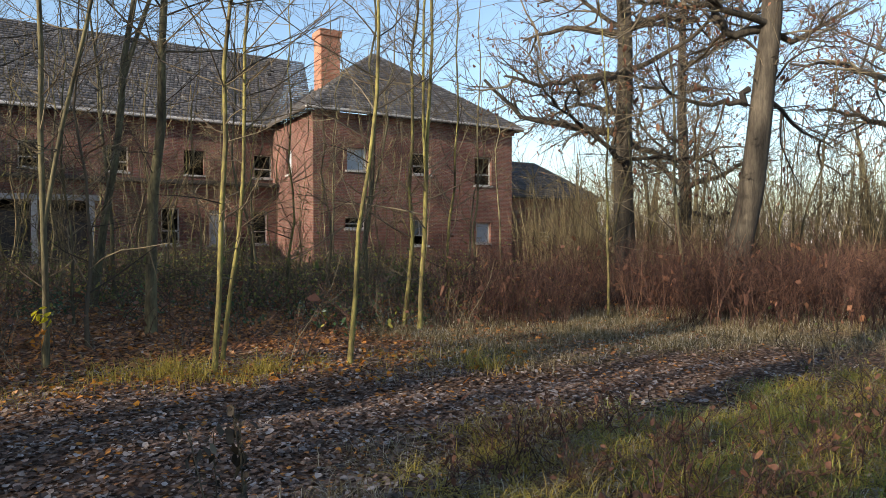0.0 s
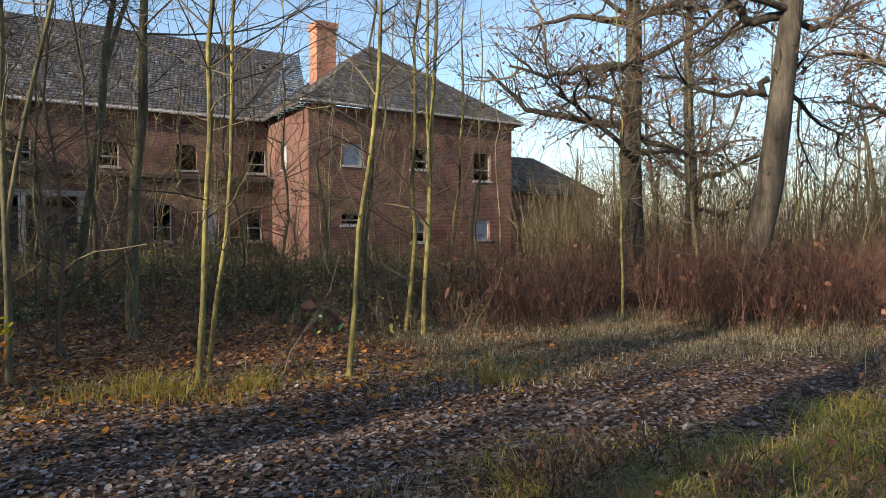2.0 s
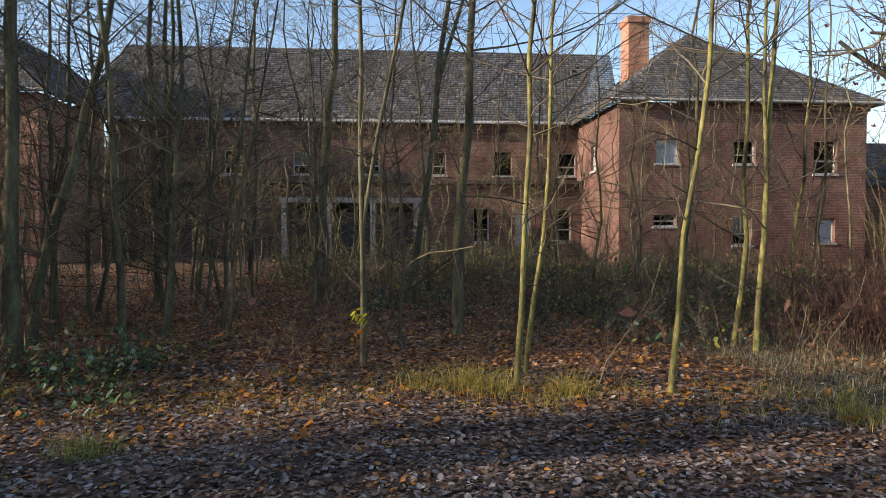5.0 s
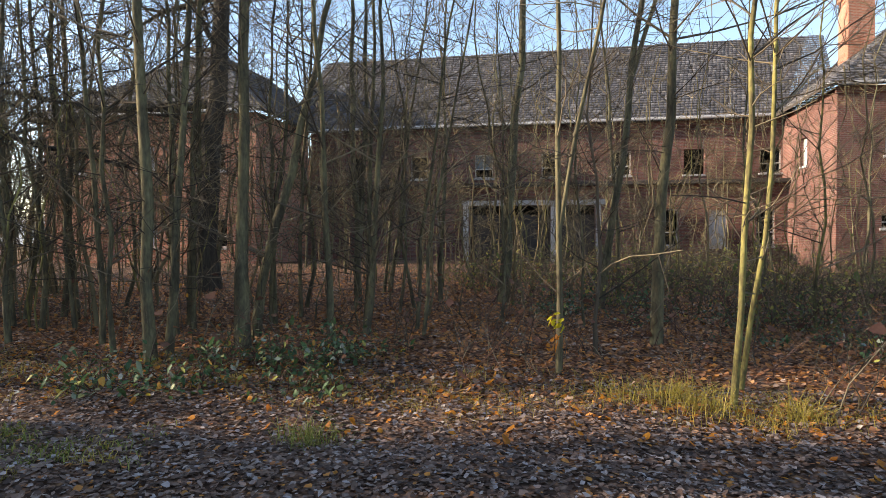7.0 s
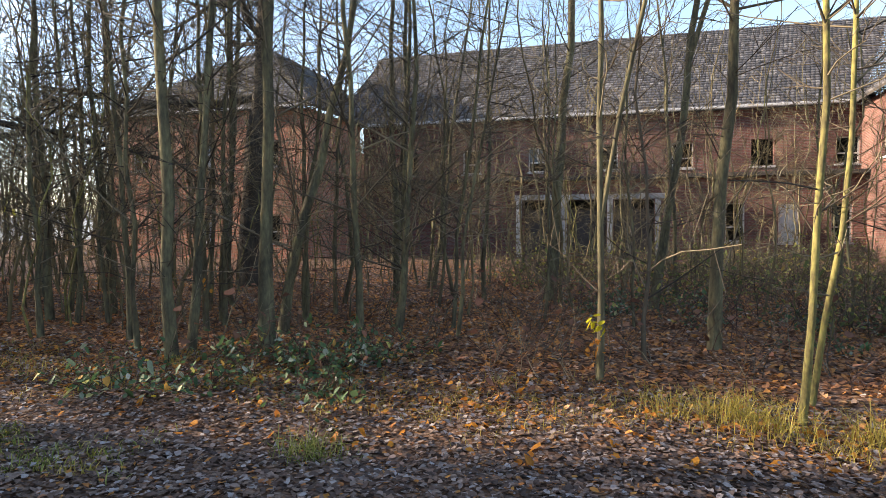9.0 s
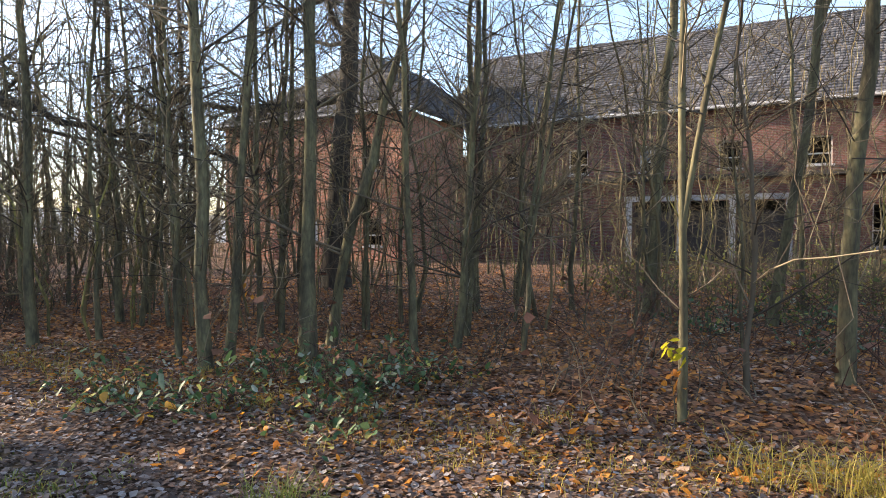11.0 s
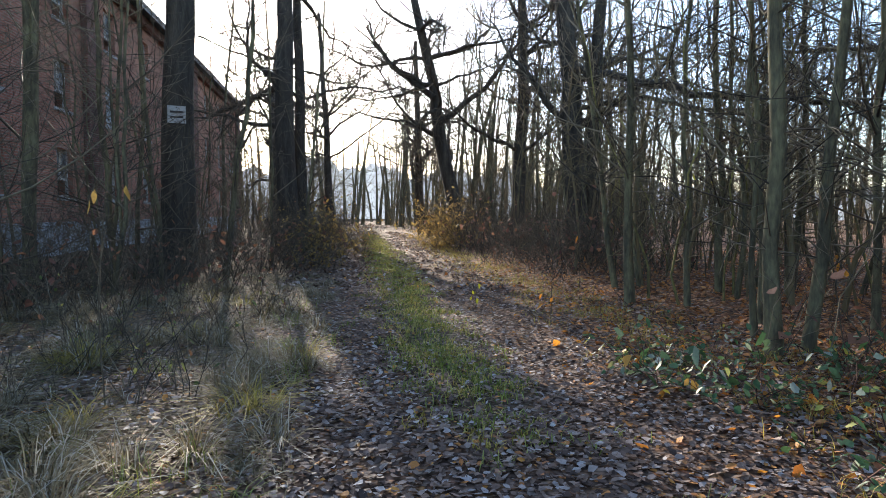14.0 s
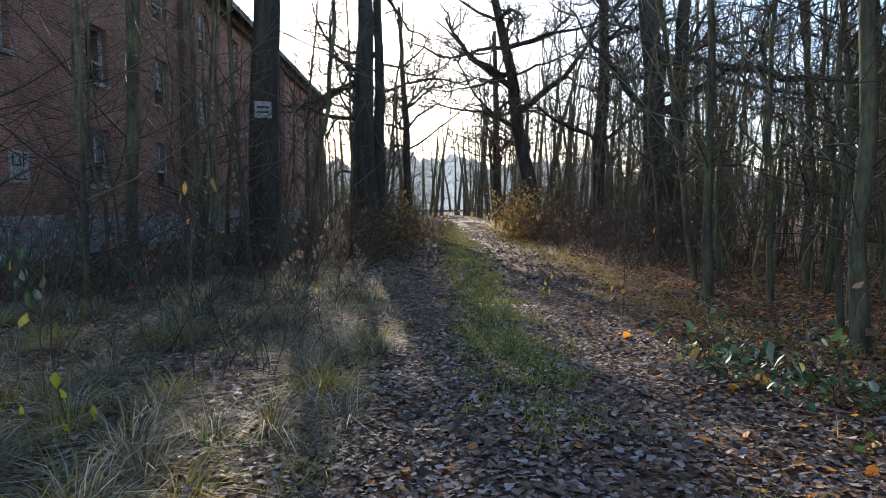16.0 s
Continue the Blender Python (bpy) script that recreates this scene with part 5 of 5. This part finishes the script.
rng = np.random.default_rng(5)
reds = [brush("red_brushwood", 500 + i, 75, 0.9, 1.25, TWIG_RED, "dense reddish-brown leafless brushwood at the clearing's edge", BROWN_LEAF, 1, "red brushwood") for i in range(4)]
spread_copies(reds, scatter(rng, 92, (0.6, 19, 9.5, 17), lambda x, y: 10.6 + 0.0 * x < y + 0.09 * max(0, x - 3) and y < 15.5, 0.6), rng)
pale = [brush("pale_thicket", 520 + i, 30, 1.5, 4.0, TWIG_PALE, "tall thicket of pale thin stems", None, 0, "pale thickets") for i in range(3)]
spread_copies(pale, scatter(rng, 85, (5, 42, 15, 44), lambda x, y: not in_house(x, y) and y > 15.5, 1.6), rng)
dark = [brush("undergrowth_shrub", 540 + i, 46, 1.3, 1.25, TWIG, "tangled undergrowth of thin stems with olive and yellow leaves", OLIVE_LEAF, 11, "undergrowth", 0.3, (0.02, 0.042)) for i in range(3)]
spread_copies(dark, scatter(rng, 60, (-14, 2, 9.5, 27), lambda x, y: not in_house(x, y, 0.3) and y > 10.8 + 0.35 * max(0, -x - 2), 1.1), rng)
bram = [brush("bramble", 560 + i, 15, 0.42, 0.62, TWIG_RED, "low bramble with glossy dark green leaves", GREEN_LEAF, 30, "brambles", 0.5, (0.02, 0.04)) for i in range(4)]
spots = [(-6.5, 5.6), (-6.1, 5.3), (-5.7, 4.95), (-6.9, 5.9), (-6.3, 6.1), (-7.0, 5.2), (-7.9, 3.7), (-7.3, 3.9), (-6.7, 4.3), (-7.4, 4.9), (-3.3, 10.4), (-4.2, 12.0), (-2.4, 11.2), (-1.5, 10.2), (-5.8, 12.6), (-6.9, 11.0), (-3.0, 12.8), (-0.6, 10.9), (-7.6, 13.4), (-1.8, 12.4), (-5.0, 10.9)]
spread_copies(bram, spots, rng, 0.7, 1.2)
lane_b = [brush("lane_shrub", 580 + i, 62, 1.3, 1.6, TWIG, "dark leafless shrub beside the lane", BROWN_LEAF, 2, "lane shrubs", 0.2) for i in range(3)]
lane_spots = [(-13.6, 2.2), (-15.0, 1.9), (-16.8, 1.4), (-17.0, -0.2), (-18.4, -0.9), (-20.0, -1.9), (-21.9, -3.1), (-23.4, -3.9), (-24.6, -4.6), (-12.8, -5.0), (-14.2, -5.9), (-16.2, -6.9), (-18.4, -7.6), (-20.8, -8.6),
              (-14.5, 1.2), (-16.2, 0.4), (-17.6, -0.6), (-19.2, -1.6), (-21.0, -2.4), (-15.6, 2.4), (-18.5, 0.9), (-20.2, -0.4), (-22.6, -3.6),
              (-11.6, -4.6), (-13.2, -5.4), (-15.2, -6.4), (-17.2, -7.2), (-9.8, -4.4), (-8.2, -3.6), (-19.6, -7.9), (-6.6, -3.8), (-22.5, -9.4), (-26, -11.4)]
spread_copies(lane_b, lane_spots, rng, 0.8, 1.15)
spread_copies([copy_thing(lane_b[0], pose(-9.0, -6.2, 0))], [(-9.0, -6.2), (-7.2, -5.2), (-5.6, -4.9), (-10.6, -6.4), (-12.2, -7.0), (-13.8, -7.6), (-8.0, -6.0), (-6.4, -5.9)], rng, 0.9, 1.5)
gold = [brush("golden_shrub", 590 + i, 60, 1.0, 2.0, TWIG_PALE, "shrub with yellow and orange autumn leaves in the sun", GOLD_LEAF, 20, "golden shrubs", 0.15) for i in range(2)]
spread_copies(gold, [(-23.4, -5.4), (-24.6, -6.0), (-25.6, -6.9), (-14.6, -5.0), (-22.4, -4.6), (-17.6, -6.6)], rng, 0.7, 1.1)


low_t = [brush("twiggy_seedling", 620 + i, 5, 0.35, 1.0, (TWIG, TWIG_RED, TWIG)[i], "low cluster of bare brown twigs", BROWN_LEAF, 2, "twiggy seedlings", 0.2) for i in range(3)]
spread_copies(low_t, scatter(rng, 70, (-12, 0.5, 4.5, 12), lambda x, y: 2.6 < float(path_offset(x, y)) < 8.5, 0.55), rng, 0.6, 1.4)


def blades(name, seed, pts, lo, hi, mat, label, droop=0.5, width=0.0035, heads=None):
    """Grass: bent blades of three faces each; heads gives the way each one leans, in radians."""
    rng = np.random.default_rng(seed)
    pts = np.asarray(pts)
    n = len(pts)
    a = rng.uniform(0, 2 * np.pi, n) if heads is None else heads
    ln = rng.uniform(lo, hi, n)
    out = np.stack([np.cos(a), np.sin(a)], 1)
    dr = rng.uniform(0.2, 1.0, n) * droop
    side = np.stack([-np.sin(a), np.cos(a), np.zeros(n)], 1) * width
    V = []
    for t, wd in ((0, 1.0), (0.5, 0.8), (0.85, 0.5)):
        c = np.stack([pts[:, 0] + out[:, 0] * ln * dr * t * t * 1.3, pts[:, 1] + out[:, 1] * ln * dr * t * t * 1.3, pts[:, 2] + ln * (t - dr * 0.55 * t * t)], 1)
        V += [c - side * wd, c + side * wd]
    v = np.stack(V, 1).reshape(-1, 3)
    o = np.arange(n)[:, None] * 6
    f = np.stack([o + np.array([[0, 1, 3, 2]]), o + np.array([[2, 3, 5, 4]])], 1).reshape(-1, 4)
    return tagged(put(name, v, f, mat, None), label, "grass", kind="stuff")


def clumped(rng, n, box, keep, clump=0.16, per=18):
    """Spots in clumps inside a box, kept with the chance keep(x, y)."""
    m = n // per
    cx, cy = rng.uniform(box[0], box[1], m * 30), rng.uniform(box[2], box[3], m * 30)
    ok = rng.uniform(0, 1, m * 30) < keep(cx, cy)
    cx, cy = cx[ok][:m], cy[ok][:m]
    x = np.repeat(cx, per) + rng.normal(0, clump, len(cx) * per)
    y = np.repeat(cy, per) + rng.normal(0, clump, len(cx) * per)
    return np.stack([x, y, height(x, y)], 1)


rng = np.random.default_rng(8)
clear = lambda x, y: np.where((path_offset(x, y) > 1.0) & (x > -1.5), lawn(x, y), 0)
blades("frosted_grass", 1, clumped(rng, 52000, (-1.5, 12, 6, 14), clear, 0.14, 30), 0.05, 0.17, GRASS_DRY, "pale frosted grass of the clearing", 1.2, 0.003)
vergek = lambda x, y: np.where(path_offset(x, y) < -1.15 + 0.3 * wave(x, y, 0.4), 0.9, 0.0) * (np.hypot(x + 1.9, y - 4.2) > 0.9) * np.clip(0.7 + 0.6 * wave(x, y, 0.35), 0, 1)
blades("verge_grass", 2, clumped(rng, 42000, (-13, 3, -5, 6), vergek, 0.09, 60), 0.04, 0.15, GRASS_DRY, "short frosted dry grass on the verge", 1.8, 0.0026)


def arching_tufts(name, seed, n, per, box, keep, rad, lo, hi, mat, label):
    """Mounds of long grass whose blades arch outwards from each mound's middle."""
    rng = np.random.default_rng(seed)
    cx, cy = rng.uniform(box[0], box[1], n * 20), rng.uniform(box[2], box[3], n * 20)
    ok = rng.uniform(0, 1, n * 20) < keep(cx, cy)
    cx, cy = cx[ok][:n], cy[ok][:n]
    r = np.repeat(rng.uniform(0.5, 1.4, len(cx)) * rad, per)
    a, q = rng.uniform(0, 2 * np.pi, len(r)), np.sqrt(rng.uniform(0, 1, len(r)))
    x, y = np.repeat(cx, per) + r * q * np.cos(a), np.repeat(cy, per) + r * q * np.sin(a)
    sway = np.repeat(rng.uniform(0, 2 * np.pi, len(cx)), per)
    heads = np.arctan2(np.sin(a) + 0.7 * np.sin(sway), np.cos(a) + 0.7 * np.cos(sway)) + rng.normal(0, 0.5, len(r))
    return blades(name, seed, np.stack([x, y, height(x, y)], 1), lo, hi, mat, label, 1.9, 0.0032, heads)


arching_tufts("verge_tufts", 21, 210, 120, (-10, 0.5, -4, 4.6), vergek, 0.1, 0.12, 0.38, GRASS_DRY, "tangled tufts of long frosted grass on the verge")
arching_tufts("verge_tufts", 22, 45, 80, (-10, 0.5, -4, 4.6), vergek, 0.09, 0.12, 0.36, GRASS_YELLOW, "yellow-green grass tufts on the verge")
near = lambda x, y: np.where(path_offset(x, y) < -0.45 + 0.25 * wave(x, y, 0.5), 1.0, 0.0) * (np.hypot(x + 0.1, y - 0.6) > 1.2)
blades("verge_green_grass", 3, clumped(rng, 13000, (0.9, 9, 2.0, 7.2), near, 0.11, 60), 0.06, 0.24, GRASS_GREEN, "green grass tufts on the verge", 1.6, 0.003)
blades("verge_yellow_grass", 8, clumped(rng, 32000, (-0.4, 9, 2.0, 7.2), near, 0.1, 50), 0.06, 0.22, GRASS_YELLOW, "yellowed matted grass on the verge", 1.8, 0.0028)
blades("verge_dry_grass", 9, clumped(rng, 22000, (-0.8, 8, 2.4, 7.2), near, 0.12, 40), 0.05, 0.2, GRASS_DRY, "frosted dry grass mixed into the verge", 1.8, 0.0026)
blades("verge_green_grass", 7, clumped(rng, 1600, (-9, 1, -2, 3.5), vergek, 0.1, 40), 0.08, 0.24, GRASS_GREEN, "green grass tufts on the verge", 1.3, 0.003)
strip = lambda x, y: np.exp(-(path_offset(x, y) / 0.38) ** 2) * step01(-4.5, -6.5, x)
blades("track_grass", 4, clumped(rng, 26000, (-34, -4, -16, 4), strip, 0.07, 20), 0.03, 0.1, GRASS_GREEN, "short green grass along the track's middle", 1.0, 0.0045)
blades("track_grass", 10, clumped(rng, 14000, (-34, -4, -16, 4), strip, 0.06, 24), 0.03, 0.09, GRASS_YELLOW, "short yellowed grass along the track's middle", 1.2, 0.004)
edge = lambda x, y: np.exp(-((path_offset(x, y) - 2.2) / 0.5) ** 2) * (x > -26) * (x < 1)
blades("edge_grass", 5, clumped(rng, 9000, (-26, 1, -10, 9), edge, 0.1, 16), 0.05, 0.18, GRASS_YELLOW, "thin yellowed grass along the wood's edge", 1.2, 0.0025)


def tuft(x, y, n, rad, lo, hi, mat, label, seed):
    rng = np.random.default_rng(seed)
    p = rng.normal(0, rad, (n, 2)) + (x, y)
    ob = blades("grass_tuft", seed, np.stack([p[:, 0], p[:, 1], height(p[:, 0], p[:, 1])], 1), lo, hi, mat, label, 1.2, 0.003)
    return ob


for i, (x, y, n, rd) in enumerate(((-2.95, 7.0, 260, 0.16), (-2.55, 6.85, 160, 0.14), (-1.95, 7.2, 140, 0.1), (-3.35, 6.75, 90, 0.12), (0.4, 7.45, 130, 0.13), (-2.0, 6.9, 60, 0.12))):
    tuft(x, y, n, rd, 0.14, 0.4, GRASS_YELLOW, "tuft of long yellowed grass among fallen leaves", 40 + i)
for i, (x, y, n, rd) in enumerate(((-4.6, 4.15, 160, 0.12), (2.9, 5.2, 300, 0.22), (3.6, 4.3, 300, 0.25))):
    tuft(x, y, n, rd, 0.1, 0.32, GRASS_GREEN, "tuft of green grass beside the track", 60 + i)


def litter(name, seed, n, box, keep, lo, hi, mat, label, flat=0.35):
    rng = np.random.default_rng(seed)
    x, y = rng.uniform(box[0], box[1], n * 5), rng.uniform(box[2], box[3], n * 5)
    ok = rng.uniform(0, 1, n * 5) < keep(x, y)
    x, y = x[ok][:n], y[ok][:n]
    u, w = rand_leaves(rng, len(x), lo, hi, flat)
    lv = Leaves()
    lv.add(np.stack([x, y, height(x, y) + rng.uniform(0.004, 0.026, len(x))], 1), u, w, rng.uniform(-0.15, 0.4, len(x)))
    return tagged(lv.put(name, mat), label, "leaves", kind="stuff")


nearness = lambda x, y: np.exp(-np.maximum(0, np.hypot(x + 2.5, y - 4) - 4.0) / 3.6)
tr = lambda x, y: nearness(x, y) * (1 - 0.85 * lawn(x, y)) * (path_offset(x, y) < 3.2)
litter("track_leaves", 1, 110000, (-13, 5, -3, 10), tr, 0.012, 0.032, LITTER, "grey-brown frosted fallen leaves on the track", 0.22)
wood = lambda x, y: step01(1.4, 2.6, path_offset(x, y)) * (1 - lawn(x, y)) * np.exp(-np.maximum(0, np.hypot(x + 4, y - 6) - 5) / 7.0)
litter("wood_leaves", 2, 70000, (-24, 4, -2, 20), wood, 0.018, 0.044, LITTER_RUST, "rust-brown fallen leaves under the trees", 0.3)

lanek = lambda x, y: (np.abs(path_offset(x, y)) < 2.2) * 0.9
litter("lane_leaves", 4, 14000, (-40, -11, -19, 3), lanek, 0.025, 0.05, LITTER, "fallen leaves along the far lane", 0.4)
side = lambda x, y: nearness(x, y) * np.exp(-((path_offset(x, y) - 2.0) / 0.8) ** 2)
litter("orange_leaves", 3, 800, (-12, 1, 0, 9), side, 0.028, 0.05, ORANGE_LEAF, "bright orange fallen leaves along the wood's edge", 0.5)


def dock(x, y, h, seed, mat, label):
    """A withered dock: a stalk with hanging dark seed clusters."""
    rng = np.random.default_rng(seed)
    T, lv = Tubes(), Leaves()
    for k in range(2):
        st = bend(rng, (rng.normal(0, 0.03), rng.normal(0, 0.03), 0), (rng.normal(0, 0.12), rng.normal(0, 0.12), 1), h * rng.uniform(0.8, 1.0), 7, 0.05)
        T.add(st, np.linspace(0.006, 0.002, 8), 5)
        for i in range(2, 8):
            m = 7
            u, w = rand_leaves(rng, m, 0.008, 0.02, 1.2)
            lv.add(st[i] + rng.normal(0, 0.018, (m, 3)), u, w, 0.3)
    root = new("dock_plant")
    root.location = (x, y, float(height(x, y)))
    T.put("stalk", mat, root)
    lv.put("seed_head", mat, root)["kind"] = "stuff"
    return tagged(root, label, "weed")


dock(-0.98, 2.95, 0.8, 71, TWIG, "withered dark dock stalk beside the track")
dock(-0.84, 3.0, 0.78, 72, TWIG, "withered dark dock stalk beside the track")
dock(0.76, 2.6, 0.72, 73, TWIG_RED, "withered rust-red dock stalk in the grass")
dock(0.53, 2.55, 0.6, 74, TWIG_RED, "withered rust-red dock stalk in the grass")
weeds = [brush("dark_weed", 600 + i, 26, 0.5, 0.75, TWIG, "dark half-withered weed with small leaves", OLIVE_LEAF, 6, "dark weeds", 0.3, (0.012, 0.026)) for i in range(2)]
spread_copies(weeds, [(4.3, 7.2), (4.8, 6.7), (5.4, 7.6), (-4.6, -0.4), (-6.2, -1.4), (3.9, 5.4), (-5.3, 0.3), (-6.8, -0.8), (-7.6, -1.9), (-5.7, -0.9), (-8.4, -1.3)], rng, 0.6, 1.1)

rusty = [brush("rusty_weed", 640 + i, 34, 0.34, 0.42, TWIG_RED, "withered rust-brown weed in the verge grass", BROWN_LEAF, 4, "rusty weeds", 0.35, (0.012, 0.03)) for i in range(2)]
spread_copies(rusty, [(0.45, 4.75), (0.9, 5.1), (0.7, 4.2), (1.5, 4.6), (1.9, 3.9), (2.4, 4.4), (1.3, 3.8), (0.2, 4.2), (2.9, 4.9), (3.5, 5.4)], rng, 0.6, 1.1)


def sprig(x, y, z, n, mat, label, seed, lo=0.03, hi=0.045):
    """A thin bare sapling that still holds a few leaves at height z."""
    rng = np.random.default_rng(seed)
    T, lv = Tubes(), Leaves()
    st = bend(rng, (0, 0, -0.05), (rng.normal(0, 0.06), rng.normal(0, 0.06), 1), z + 0.7, 6, 0.06)
    T.add(st, np.linspace(0.007, 0.002, 7), 4)
    twigs_on(rng, T, st, 0.004, 9, 0.5, None, 0, 2, 0.35, 0.0015)
    k = min(5, max(1, int(z / (z + 0.7) * 6)))
    for _ in range(n):
        c = st[k] + rng.normal(0, 0.09, 3)
        T.add(bend(rng, st[k], c - st[k], float(np.linalg.norm(c - st[k])), 1, 0.01), (0.002, 0.0012), 3)
        u = np.array((rng.normal(0, 0.3), rng.normal(0, 0.3), -1.0)) * rng.uniform(lo, hi)
        w = np.cross(u, rng.normal(0, 1, 3))
        w *= 0.5 * np.linalg.norm(u) / max(1e-6, np.linalg.norm(w))
        lv.add(c + u, u, w, 0.2)
    root = new("leafy_sprig")
    root.location = (x, y, float(height(x, y)))
    T.put("stem", TWIG, root)
    lv.put("foliage", mat, root)
    return tagged(root, label, "sapling")


sprig(-4.9, 0.2, 1.55, 3, GOLD_LEAF, "thin twig holding a few yellow leaves", 801, 0.04, 0.055)
sprig(-3.9, 0.1, 0.8, 8, GREEN_LEAF, "thin bramble spray with green and yellow leaves", 802, 0.03, 0.05)
sprig(-3.96, -0.37, 1.2, 16, GREEN_LEAF, "thin bramble spray with green and yellow leaves", 803, 0.03, 0.05)
sprig(-3.76, 0.64, 0.4, 5, YELLOW_LEAF, "small seedling with bright yellow leaves", 804)
sprig(-12.63, 1.82, 0.9, 2, ORANGE_LEAF, "thin twig with a single orange leaf", 805, 0.05, 0.07)
sprig(-14.16, 3.76, 2.07, 3, YELLOW_LEAF, "thin sapling with yellow-green leaves", 806, 0.05, 0.07)
sprig(-8.45, 5.05, 0.91, 4, ORANGE_LEAF, "thin twig with orange leaves", 807)
sprig(-10.39, 0.8, 0.15, 4, YELLOW_LEAF, "small yellow-green seedling at the track's edge", 808)
sprig(-9.2, 2.2, 0.5, 3, ORANGE_LEAF, "thin twig with orange leaves", 809)

# the one bright seedling beside a forked tree
sx, sy = -4.2, 6.98
seed_t, seed_l, seed_o = Tubes(), Leaves(), Leaves()
rng = np.random.default_rng(3)
stem = bend(rng, (0, 0, 0), (0.05, -0.05, 1), 0.62, 5, 0.06)
seed_t.add(stem, np.linspace(0.006, 0.003, 6), 4)
u, w = rand_leaves(rng, 13, 0.026, 0.04, 0.9)
seed_l.add(stem[-1] + rng.normal(0, 0.036, (13, 3)), u, w, 0.25)
u, w = rand_leaves(rng, 10, 0.02, 0.04, 0.9)
seed_o.add(stem[3] + rng.normal(0, 0.05, (10, 3)), u, w, 0.25)
seedling = new("maple_seedling")
seedling.location = (sx, sy, float(height(sx, sy)))
seed_t.put("stem", TWIG, seedling)
seed_l.put("top_leaves", YELLOW_LEAF, seedling, "bright yellow leaves")
seed_o.put("lower_leaves", ORANGE_LEAF, seedling, "withered orange leaves")
tagged(seedling, "small maple seedling with bright yellow top leaves", "seedling")
